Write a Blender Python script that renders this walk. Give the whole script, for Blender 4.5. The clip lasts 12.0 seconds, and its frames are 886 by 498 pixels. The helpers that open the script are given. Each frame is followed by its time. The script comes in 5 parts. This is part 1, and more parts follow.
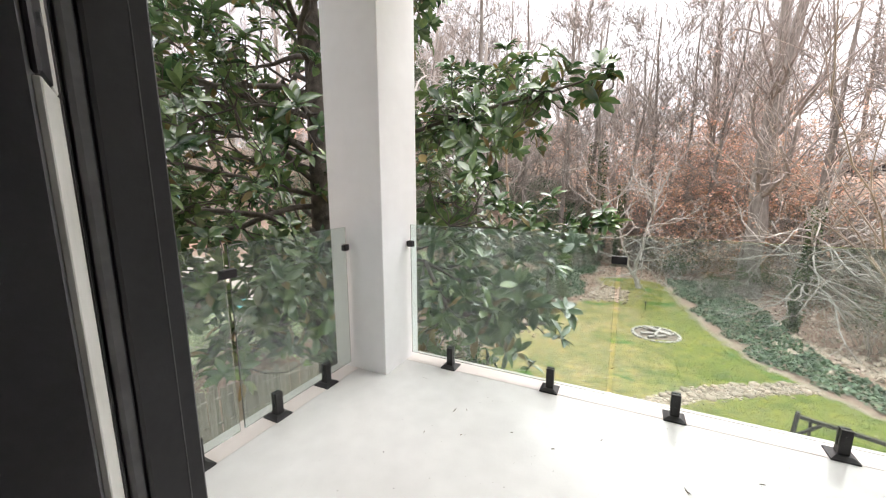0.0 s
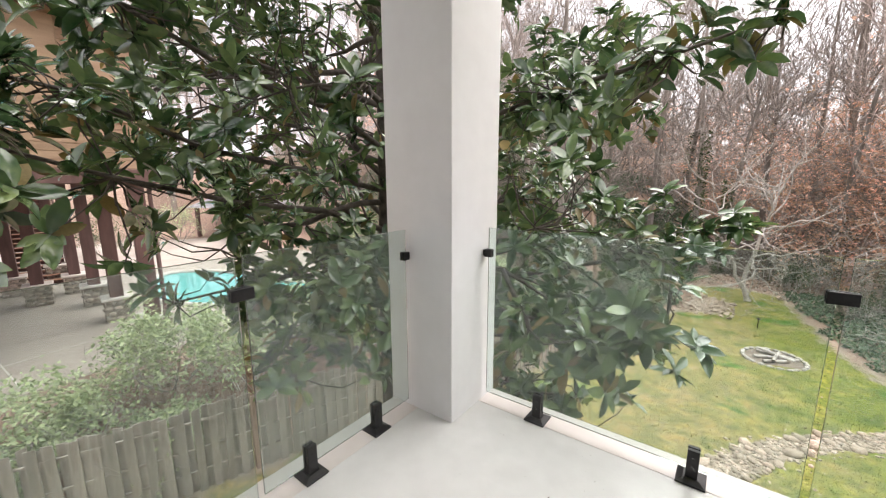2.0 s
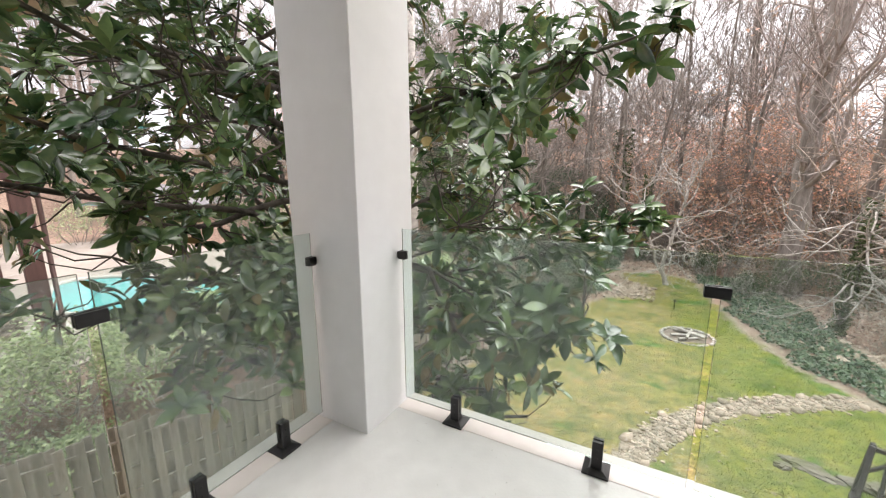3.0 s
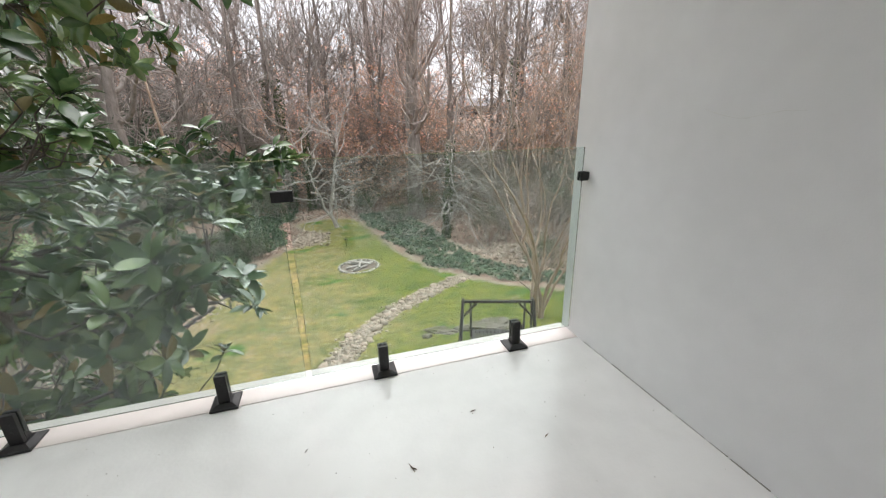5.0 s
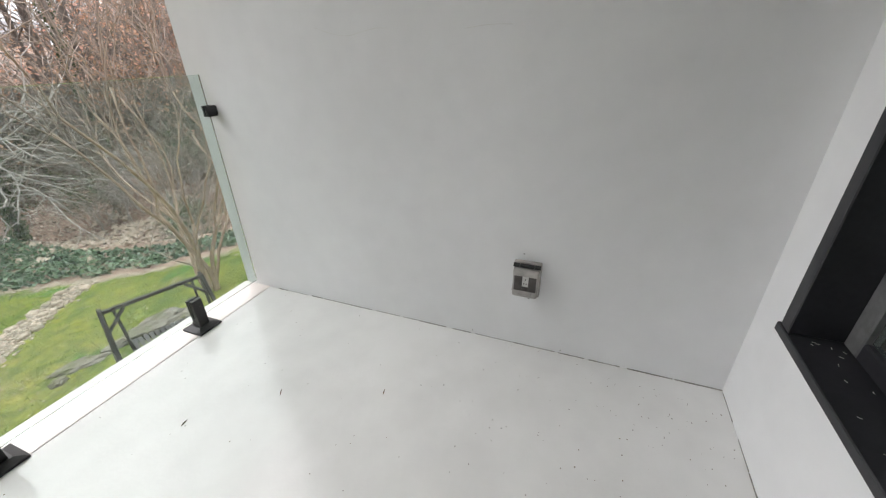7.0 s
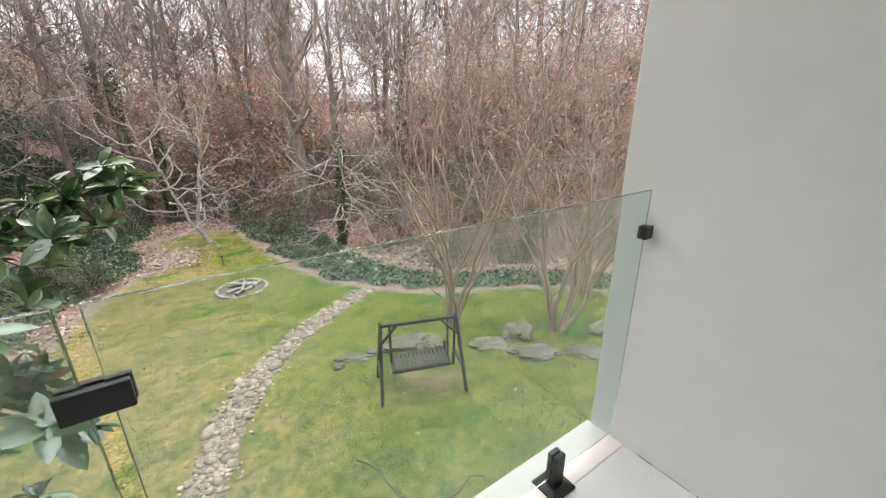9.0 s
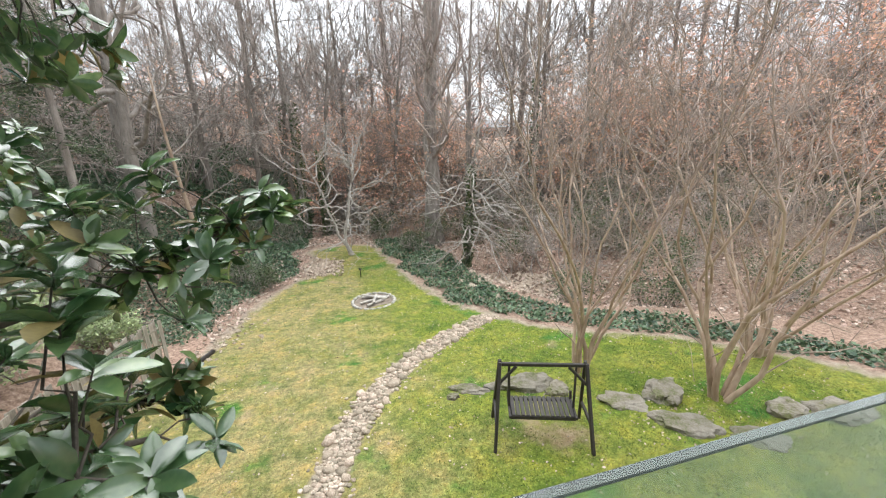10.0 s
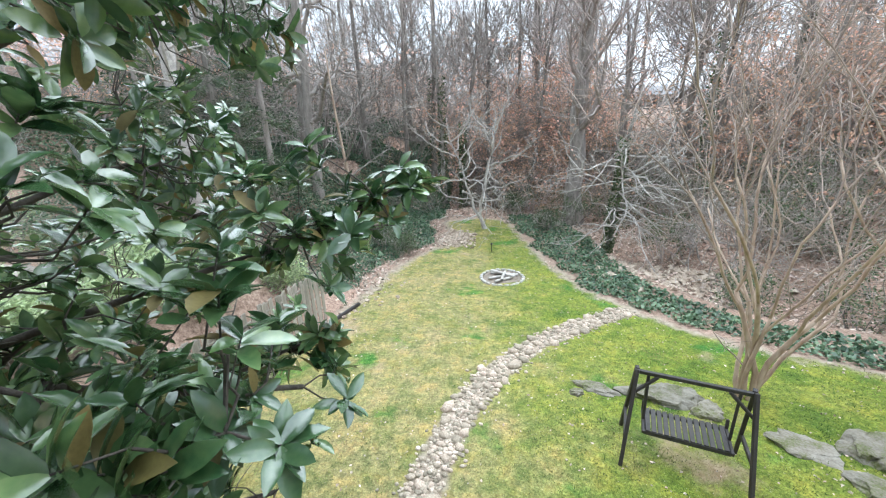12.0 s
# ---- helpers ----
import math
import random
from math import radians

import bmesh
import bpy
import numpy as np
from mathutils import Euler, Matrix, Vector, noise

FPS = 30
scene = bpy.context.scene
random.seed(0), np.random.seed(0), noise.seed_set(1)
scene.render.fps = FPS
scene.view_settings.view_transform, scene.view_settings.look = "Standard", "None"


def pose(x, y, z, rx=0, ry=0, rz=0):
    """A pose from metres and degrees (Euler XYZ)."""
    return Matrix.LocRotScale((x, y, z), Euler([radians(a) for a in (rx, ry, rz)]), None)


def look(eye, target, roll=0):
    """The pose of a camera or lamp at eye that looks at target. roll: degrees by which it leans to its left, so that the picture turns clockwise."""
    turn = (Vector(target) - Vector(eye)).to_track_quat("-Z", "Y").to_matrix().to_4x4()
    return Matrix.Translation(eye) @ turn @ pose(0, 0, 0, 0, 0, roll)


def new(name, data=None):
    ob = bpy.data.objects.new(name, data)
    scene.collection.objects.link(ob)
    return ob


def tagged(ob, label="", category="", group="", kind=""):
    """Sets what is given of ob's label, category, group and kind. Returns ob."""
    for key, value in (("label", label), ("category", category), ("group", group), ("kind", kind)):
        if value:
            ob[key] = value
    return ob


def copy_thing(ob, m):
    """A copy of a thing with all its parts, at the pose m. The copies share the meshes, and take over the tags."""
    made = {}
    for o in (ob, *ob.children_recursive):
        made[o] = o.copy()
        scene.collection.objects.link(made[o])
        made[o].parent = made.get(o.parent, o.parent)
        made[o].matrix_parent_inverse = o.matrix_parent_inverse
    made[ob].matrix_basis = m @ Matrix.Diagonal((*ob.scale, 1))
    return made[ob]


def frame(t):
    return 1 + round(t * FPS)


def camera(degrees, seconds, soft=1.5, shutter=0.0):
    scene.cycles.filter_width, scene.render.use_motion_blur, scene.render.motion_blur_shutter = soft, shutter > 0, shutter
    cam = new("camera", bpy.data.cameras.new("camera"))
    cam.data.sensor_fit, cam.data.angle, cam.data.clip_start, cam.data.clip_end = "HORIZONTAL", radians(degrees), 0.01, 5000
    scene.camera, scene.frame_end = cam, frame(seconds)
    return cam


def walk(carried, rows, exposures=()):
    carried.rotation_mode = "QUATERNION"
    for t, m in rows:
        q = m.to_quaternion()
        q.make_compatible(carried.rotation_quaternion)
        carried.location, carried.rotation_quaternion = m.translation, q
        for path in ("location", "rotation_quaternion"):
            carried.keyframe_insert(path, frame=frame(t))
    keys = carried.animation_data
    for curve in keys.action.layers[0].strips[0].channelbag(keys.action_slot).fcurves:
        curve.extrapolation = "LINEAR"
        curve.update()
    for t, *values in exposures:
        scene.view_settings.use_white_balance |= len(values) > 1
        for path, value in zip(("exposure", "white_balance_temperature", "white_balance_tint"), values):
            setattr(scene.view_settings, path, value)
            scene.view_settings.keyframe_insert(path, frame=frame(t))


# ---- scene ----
cam = camera(98.5, 12.0, soft=1.2)

PATH = [
    (0, (1.665, -2.344, 1.514), (0.793, -0.576, 1.173), -0.1),
    (0.5, (1.533, -2.213, 1.482), (0.517, -0.525, 1.14), -0.2),
    (1, (1.409, -2.057, 1.45), (0.287, -0.439, 1.103), -0.1),
    (1.5, (1.312, -1.89, 1.464), (0.131, -0.315, 1.11), -0.2),
    (2, (1.241, -1.719, 1.477), (0.053, -0.151, 1.118), -0.2),
    (2.5, (1.259, -1.582, 1.503), (0.128, 0.027, 1.14), -0.3),
    (2.7, (1.295, -1.543, 1.509), (0.227, 0.107, 1.142), -0.2),
    (4.3, (1.604, -1.509, 1.412), (1.518, 0.426, 0.915), -0.9),
    (4.5, (1.654, -1.517, 1.386), (1.74, 0.409, 0.854), -1.0),
    (5, (1.798, -1.491, 1.311), (2.361, 0.324, 0.69), -1.2),
    (5.5, (1.902, -1.497, 1.263), (2.943, 0.053, 0.548), -1.4),
    (6, (1.889, -1.502, 1.242), (3.302, -0.346, 0.424), -1.5),
    (6.5, (1.82, -1.487, 1.233), (3.433, -0.72, 0.333), -1.4),
    (6.7, (1.794, -1.463, 1.238), (3.447, -0.81, 0.321), -1.3),
    (8.3, (1.877, -0.818, 1.345), (3.348, 0.264, 0.53), -1.0),
    (8.5, (1.867, -0.67, 1.396), (3.229, 0.567, 0.613), -1.2),
    (9, (1.793, -0.367, 1.430), (2.856, 1.199, 0.784), -0.5),
    (9.5, (1.855, -0.104, 1.5), (2.616, 1.651, 0.916), -1.7),
    (10, (1.94, 0.146, 1.441), (2.443, 2.01, 0.918), -1.6),
    (10.5, (1.97, 0.241, 1.425), (2.248, 2.155, 0.916), -1.6),
    (11, (1.985, 0.345, 1.471), (2.086, 2.269, 0.934), -2.0),
    (11.2, (1.976, 0.347, 1.493), (2.019, 2.267, 0.939), -2.2),
    (11.3, (1.972, 0.364, 1.504), (1.985, 2.282, 0.941), -2.2),
    (11.5, (1.963, 0.378, 1.522), (1.918, 2.292, 0.942), -2.4),
    (12, (1.953, 0.438, 1.468), (1.773, 2.327, 0.838), -2.2),
]
walk(cam, [(t, look(eye, target, roll)) for t, eye, target, roll in PATH],
     exposures=((0, 1.96, 6700, 13), (0.6, 1.82, 6800, 14), (2.5, 1.8, 6800, 14), (4.5, 1.45, 6550, 12), (6.0, 1.55, 6500, 12), (6.5, 1.62, 6500, 12), (8.5, 1.56, 6550, 11), (9.5, 1.48, 6650, 11), (10.3, 1.6, 6050, 4), (12, 1.74, 5600, 2)))


# ---------------------------------------------------------------- light
world = bpy.data.worlds.new("overcast")
scene.world = world
world.use_nodes = True
wn, wl = world.node_tree.nodes, world.node_tree.links
wn.clear()
sky = wn.new("ShaderNodeTexSky")
sky.sky_type = "NISHITA"
sky.sun_disc = False
sky.sun_elevation, sky.sun_rotation = radians(52), radians(14)
sky.air_density, sky.dust_density, sky.ozone_density = 1.0, 4.0, 1.0
grey = wn.new("ShaderNodeHueSaturation")
grey.inputs["Saturation"].default_value = 0.32
even = wn.new("ShaderNodeMix")
even.data_type = "RGBA"
even.inputs["Factor"].default_value = 0.6
even.inputs["B"].default_value = (8.6, 8.9, 9.6, 1)
wbg = wn.new("ShaderNodeBackground")
wbg.inputs["Strength"].default_value = 0.062
wout = wn.new("ShaderNodeOutputWorld")
wl.new(sky.outputs["Color"], grey.inputs["Color"])
wl.new(grey.outputs["Color"], even.inputs["A"])
wl.new(even.outputs["Result"], wbg.inputs["Color"])
wl.new(wbg.outputs["Background"], wout.inputs["Surface"])

sun_data = bpy.data.lights.new("sun", "SUN")
sun_data.energy, sun_data.angle, sun_data.color = 2.3, radians(120), (1.0, 0.985, 0.96)
sun_lamp = new("sun", sun_data)
sun_lamp.matrix_world = look((8, 34, 42), (0, 2, 0))


# ---------------------------------------------------------------- materials
def material(name, c1, c2, scale=8.0, rough=0.6, bump=0.15, bump_scale=40.0, metal=0.0, vary=0.0, c3=None, fine=60.0,
             stretch=(1, 1, 1), spec=0.5, coat=0.0, bump_dist=0.01, island=0.0, trans=0.0):
    """A surface with two scales of colour variation, fine relief and optional variation from piece to piece."""
    m = bpy.data.materials.new(name)
    m.use_nodes = True
    n, l = m.node_tree.nodes, m.node_tree.links
    b = n["Principled BSDF"]
    co = n.new("ShaderNodeTexCoord")
    mp = n.new("ShaderNodeMapping")
    mp.inputs["Scale"].default_value = stretch
    l.new(co.outputs["Object"], mp.inputs["Vector"])

    def noise_node(s, detail):
        t = n.new("ShaderNodeTexNoise")
        t.inputs["Scale"].default_value, t.inputs["Detail"].default_value = s, detail
        l.new(mp.outputs["Vector"], t.inputs["Vector"])
        return t

    big, small = noise_node(scale, 6), noise_node(fine, 4)
    ramp = n.new("ShaderNodeValToRGB")
    ramp.color_ramp.elements[0].position, ramp.color_ramp.elements[1].position = 0.32, 0.68
    ramp.color_ramp.elements[0].color, ramp.color_ramp.elements[1].color = (*c1, 1), (*c2, 1)
    if c3:
        e = ramp.color_ramp.elements.new(0.5)
        e.color = (*c3, 1)
    add = n.new("ShaderNodeMath")
    add.operation = "MULTIPLY_ADD"
    add.inputs[1].default_value, add.inputs[2].default_value = 0.45, -0.22
    l.new(small.outputs["Fac"], add.inputs[0])
    plus = n.new("ShaderNodeMath")
    l.new(big.outputs["Fac"], plus.inputs[0])
    l.new(add.outputs[0], plus.inputs[1])
    l.new(plus.outputs[0], ramp.inputs["Fac"])
    colour = ramp.outputs["Color"]
    for amount, source in ((vary, "o"), (island, "i")):
        if amount:
            src = n.new("ShaderNodeObjectInfo").outputs["Random"] if source == "o" else n.new("ShaderNodeNewGeometry").outputs["Random Per Island"]
            rng = n.new("ShaderNodeMapRange")
            rng.inputs["To Min"].default_value, rng.inputs["To Max"].default_value = 1 - amount, 1 + amount
            l.new(src, rng.inputs["Value"])
            hsv = n.new("ShaderNodeHueSaturation")
            l.new(rng.outputs["Result"], hsv.inputs["Value"])
            hue = n.new("ShaderNodeMapRange")
            hue.inputs["To Min"].default_value, hue.inputs["To Max"].default_value = 0.5 + 0.04 * amount, 0.5 - 0.04 * amount
            l.new(src, hue.inputs["Value"])
            l.new(hue.outputs["Result"], hsv.inputs["Hue"])
            l.new(colour, hsv.inputs["Color"])
            colour = hsv.outputs["Color"]
    l.new(colour, b.inputs["Base Color"])
    b.inputs["Roughness"].default_value, b.inputs["Metallic"].default_value = rough, metal
    b.inputs["Specular IOR Level"].default_value, b.inputs["Coat Weight"].default_value = spec, coat
    b.inputs["Coat Roughness"].default_value = 0.16
    if bump:
        bt = noise_node(bump_scale, 5)
        bp = n.new("ShaderNodeBump")
        bp.inputs["Strength"].default_value, bp.inputs["Distance"].default_value = bump, bump_dist
        l.new(bt.outputs["Fac"], bp.inputs["Height"])
        l.new(bp.outputs["Normal"], b.inputs["Normal"])
    if trans:
        tl = n.new("ShaderNodeBsdfTranslucent")
        l.new(colour, tl.inputs["Color"])
        mx = n.new("ShaderNodeMixShader")
        mx.inputs["Fac"].default_value = trans
        l.new(b.outputs["BSDF"], mx.inputs[1])
        l.new(tl.outputs["BSDF"], mx.inputs[2])
        l.new(mx.outputs["Shader"], n["Material Output"].inputs["Surface"])
    return m


WHITE = material("white_wall_paint", (0.8, 0.8, 0.81), (0.86, 0.86, 0.87), 1.2, 0.62, 0.05, 160, fine=9)
CEIL = material("white_ceiling_paint", (0.76, 0.76, 0.75), (0.82, 0.82, 0.81), 1.5, 0.8, 0.05, 120)
EDGE = material("warm_white_edge_strip", (0.66, 0.61, 0.575), (0.74, 0.69, 0.655), 1.5, 0.3, 0.1, 60, fine=9, bump_dist=0.003)
DECK = material("glossy_white_deck_paint", (0.66, 0.655, 0.645), (0.76, 0.755, 0.745), 0.9, 0.18, 0.16, 55, fine=7, bump_dist=0.004)
BLACK = material("black_powder_coat", (0.006, 0.006, 0.007), (0.014, 0.014, 0.015), 30, 0.45, 0.05, 300)
FRAME = material("black_aluminium_frame", (0.016, 0.0165, 0.02), (0.028, 0.028, 0.033), 5, 0.42, 0.03, 200)
PANEL = material("charcoal_door_panel", (0.17, 0.17, 0.182), (0.21, 0.21, 0.225), 3, 0.42, 0.03, 150)
RUBBER = material("black_rubber_gasket", (0.006, 0.006, 0.006), (0.012, 0.012, 0.012), 20, 0.35, 0.05, 90)
STRIP = material("pale_weather_strip", (0.78, 0.78, 0.74), (0.86, 0.86, 0.82), 8, 0.6, 0.05, 100)
GREYSEAL = material("grey_frame_seal", (0.11, 0.11, 0.115), (0.17, 0.17, 0.175), 12, 0.45, 0.05, 100)
ZINC = material("zinc_screw", (0.4, 0.4, 0.4), (0.55, 0.55, 0.55), 40, 0.35, 0, metal=1.0)
CAULK = material("dirty_wall_joint", (0.12, 0.115, 0.105), (0.42, 0.41, 0.39), 9, 0.9, 0.2, 80, fine=40)
CRACK = material("hairline_crack", (0.68, 0.67, 0.65), (0.76, 0.75, 0.73), 30, 0.9, 0)
PLASTIC = material("weathered_grey_plastic", (0.33, 0.315, 0.3), (0.5, 0.475, 0.455), 18, 0.45, 0.1, 120)
PLASTIC_DARK = material("smoked_plastic", (0.05, 0.045, 0.042), (0.1, 0.09, 0.085), 22, 0.3, 0.05, 90)
OUTLETW = material("white_socket", (0.55, 0.54, 0.52), (0.68, 0.67, 0.65), 20, 0.4, 0)
DEBRIS = material("dry_leaf_debris", (0.05, 0.035, 0.02), (0.15, 0.1, 0.06), 40, 0.8, 0.1, vary=0.4)
INNER = material("white_bounce_room_paint", (0.66, 0.65, 0.63), (0.74, 0.73, 0.71), 2, 0.8, 0.05)
INFLOOR = material("dark_room_floor", (0.1, 0.065, 0.04), (0.16, 0.1, 0.06), 4, 0.4, 0.05, stretch=(1, 12, 1))
FACADE = material("house_render", (0.55, 0.54, 0.52), (0.66, 0.65, 0.62), 1.5, 0.8, 0.2, 60)

BARK = material("grey_brown_bark", (0.19, 0.165, 0.145), (0.38, 0.34, 0.305), 5, 0.9, 0.6, 22, vary=0.25, stretch=(1, 1, 0.25), bump_dist=0.03)
CROWN = material("grey_crown_twig", (0.23, 0.195, 0.175), (0.42, 0.365, 0.33), 2, 0.9, 0, vary=0.35, fine=12)
DARKTWIG = material("dark_brush_twig", (0.21, 0.175, 0.145), (0.44, 0.38, 0.33), 2, 0.9, 0, vary=0.3, fine=12)
TWIG = material("bare_twig", (0.22, 0.19, 0.17), (0.47, 0.42, 0.385), 2, 0.9, 0, vary=0.45, fine=12)
PALE = material("pale_grey_bark", (0.35, 0.32, 0.295), (0.58, 0.54, 0.495), 5, 0.85, 0.3, 30, fine=20)
MYRTLE = material("tan_peeling_bark", (0.29, 0.2, 0.14), (0.49, 0.375, 0.285), 3.5, 0.7, 0.3, 16, fine=14, stretch=(1, 1, 0.3))
MYRTWIG = material("reddish_twig", (0.26, 0.2, 0.165), (0.46, 0.37, 0.315), 2, 0.85, 0, fine=12)
MAGBARK = material("dark_magnolia_bark", (0.035, 0.028, 0.022), (0.1, 0.085, 0.07), 9, 0.9, 0.6, 30, bump_dist=0.02)
MAGLEAF = material("glossy_magnolia_leaf", (0.045, 0.105, 0.042), (0.14, 0.215, 0.08), 3, 0.22, 0.08, 14, vary=0.35, island=0.55, fine=18, coat=0.9, trans=0.16, spec=0.6)
MAGBACK = material("rusty_leaf_underside", (0.12, 0.095, 0.03), (0.21, 0.17, 0.055), 3, 0.55, 0.05, 20, vary=0.3, island=0.35, trans=0.2)
BEECH = material("dry_beech_leaf", (0.6, 0.34, 0.22), (0.78, 0.55, 0.42), 0.8, 0.8, 0, island=0.4, vary=0.2, fine=3, trans=0.4)
LITTER = material("fallen_leaf", (0.27, 0.195, 0.15), (0.6, 0.5, 0.42), 3, 0.85, 0, island=0.5, fine=10)
IVY = material("dark_ivy_leaf", (0.05, 0.1, 0.055), (0.13, 0.2, 0.105), 1.2, 0.35, 0, island=0.5, fine=9, trans=0.1)
IVYTREE = material("ivy_on_trunk", (0.045, 0.075, 0.03), (0.12, 0.16, 0.065), 1.2, 0.5, 0, island=0.5, fine=9, trans=0.1)
SHRUB = material("pale_green_shrub_leaf", (0.27, 0.35, 0.16), (0.5, 0.58, 0.34), 3, 0.5, 0, island=0.35, fine=20, trans=0.2)
EVERG = material("needle_green", (0.055, 0.085, 0.045), (0.13, 0.17, 0.09), 1.5, 0.6, 0, island=0.5, fine=8, trans=0.15)
GRASS = material("grass_blade", (0.06, 0.14, 0.03), (0.34, 0.3, 0.14), 0.8, 0.65, 0, island=0.75, fine=5, trans=0.3, c3=(0.16, 0.22, 0.045))
STONE = material("river_stone", (0.27, 0.21, 0.155), (0.54, 0.455, 0.36), 5, 0.85, 0.5, 25, vary=0.35, fine=40)
GAPSTONE = material("small_river_stone", (0.26, 0.205, 0.155), (0.56, 0.48, 0.385), 5, 0.85, 0.4, 25, island=0.4, fine=40)
ROCK = material("mossy_grey_boulder", (0.1, 0.11, 0.03), (0.27, 0.245, 0.205), 3.2, 0.92, 1.0, 9, fine=30, c3=(0.2, 0.18, 0.14), bump_dist=0.05, vary=0.12)
PITSTONE = material("pale_ring_stone", (0.36, 0.335, 0.3), (0.64, 0.61, 0.56), 5, 0.85, 0.5, 25, vary=0.2, fine=40)
LOG = material("bleached_log", (0.34, 0.315, 0.285), (0.58, 0.54, 0.49), 6, 0.85, 0.4, 20, vary=0.2)
ASH = material("ash_bed", (0.12, 0.095, 0.075), (0.3, 0.25, 0.2), 6, 0.95, 0.5, 20)
SWINGW = material("dark_stained_wood", (0.017, 0.0145, 0.015), (0.042, 0.034, 0.034), 9, 0.55, 0.3, 25, stretch=(1, 1, 0.3))
FENCE = material("weathered_fence_board", (0.24, 0.21, 0.18), (0.46, 0.42, 0.36), 2.2, 0.9, 0.4, 12, vary=0.2, stretch=(4, 4, 0.35), fine=30)
CONC = material("pale_concrete", (0.3, 0.255, 0.22), (0.41, 0.355, 0.31), 0.35, 0.75, 0.15, 30, fine=5)
PIERST = material("stacked_field_stone", (0.16, 0.14, 0.12), (0.42, 0.36, 0.3), 6, 0.9, 0.5, 20, vary=0.45, fine=25)
POST = material("brown_stained_post", (0.085, 0.045, 0.04), (0.14, 0.075, 0.066), 2, 0.65, 0.15, 30, stretch=(3, 3, 0.4), vary=0.1)
SIDING = material("tan_stained_siding", (0.28, 0.18, 0.115), (0.4, 0.27, 0.175), 2, 0.7, 0.15, 30, vary=0.12, stretch=(0.4, 0.4, 3))
STEPW = material("red_brown_step", (0.26, 0.13, 0.085), (0.4, 0.23, 0.16), 3, 0.7, 0.1, vary=0.1)
DARKWIN = material("dark_window_pane", (0.03, 0.032, 0.036), (0.07, 0.072, 0.08), 0.5, 0.12, 0)
ROOF = material("grey_shingle", (0.17, 0.165, 0.17), (0.32, 0.31, 0.32), 3, 0.9, 0.4, 12, vary=0.15, fine=20)
HOUSEW = material("pale_house_wall", (0.5, 0.48, 0.45), (0.62, 0.6, 0.57), 1.2, 0.8, 0.1, vary=0.1)
HOSE = material("dark_garden_hose", (0.07, 0.07, 0.065), (0.13, 0.13, 0.12), 8, 0.5, 0)
POOLW = material("turquoise_pool_water", (0.06, 0.36, 0.36), (0.1, 0.5, 0.48), 0.5, 0.08, 0.1, 3, fine=3)
COPING = material("pool_coping", (0.5, 0.46, 0.42), (0.62, 0.58, 0.54), 4, 0.7, 0.2, 25)


def glass_material():
    m = bpy.data.materials.new("green_tinted_glass")
    m.use_nodes = True
    n, l = m.node_tree.nodes, m.node_tree.links
    n.remove(n["Principled BSDF"])
    g = n.new("ShaderNodeBsdfGlass")
    g.inputs["Color"].default_value = (0.922, 0.97, 0.957, 1)
    g.inputs["IOR"].default_value, g.inputs["Roughness"].default_value = 1.5, 0.0
    # diffuse share paints in the pale veil of reflections on the panes
    d = n.new("ShaderNodeBsdfDiffuse")
    d.inputs["Color"].default_value = (0.5, 0.56, 0.54, 1)
    t = n.new("ShaderNodeTexNoise")
    t.inputs["Scale"].default_value, t.inputs["Detail"].default_value = 3, 5
    r = n.new("ShaderNodeMapRange")
    r.inputs["From Min"].default_value, r.inputs["From Max"].default_value = 0.3, 0.75
    r.inputs["To Min"].default_value, r.inputs["To Max"].default_value = 0.035, 0.08
    x = n.new("ShaderNodeMixShader")
    l.new(t.outputs["Fac"], r.inputs["Value"])
    l.new(r.outputs["Result"], x.inputs["Fac"])
    l.new(g.outputs["BSDF"], x.inputs[1])
    l.new(d.outputs["BSDF"], x.inputs[2])
    l.new(x.outputs["Shader"], n["Material Output"].inputs["Surface"])
    return m


GLASS = glass_material()


# ---------------------------------------------------------------- building helpers
def put(ob, parent=None):
    if parent is not None:
        ob.parent = parent
    return ob


def mesh_of(name, verts, faces, mat, smooth=False):
    me = bpy.data.meshes.new(name)
    me.from_pydata([tuple(v) for v in verts], [], faces)
    me.materials.append(mat)
    if smooth:
        me.polygons.foreach_set("use_smooth", [True] * len(me.polygons))
    me.update()
    return me


def part(name, bm, mat, parent=None, label="", smooth=False):
    """Links a bmesh as one mesh object, under parent where one is given."""
    me = bpy.data.meshes.new(name)
    bm.normal_update()
    bm.to_mesh(me)
    bm.free()
    me.materials.append(mat)
    if smooth:
        me.polygons.foreach_set("use_smooth", [True] * len(me.polygons))
    ob = put(new(name, me), parent)
    if label:
        tagged(ob, label)
    return ob


def base(name, m=None):
    ob = new(name)
    ob.empty_display_size = 0.1
    if m is not None:
        ob.matrix_world = m
    return ob


def add_box(bm, lo, hi, m=None, bevel=0.0, segs=1):
    sx, sy, sz = (hi[i] - lo[i] for i in range(3))
    mat = Matrix.Translation([(lo[i] + hi[i]) / 2 for i in range(3)]) @ Matrix.Diagonal((sx, sy, sz, 1))
    r = bmesh.ops.create_cube(bm, size=1.0, matrix=mat)
    vs = r["verts"]
    if bevel:
        es = list({e for v in vs for e in v.link_edges})
        out = bmesh.ops.bevel(bm, geom=es, offset=bevel, segments=segs, affect="EDGES", profile=0.6)
        vs = list({v for v in out["verts"]} | {v for v in vs if v.is_valid})
    if m is not None:
        bmesh.ops.transform(bm, matrix=m, verts=vs)
    return bm


def box(lo, hi, bevel=0.0, m=None, segs=1):
    return add_box(bmesh.new(), lo, hi, m, bevel, segs)


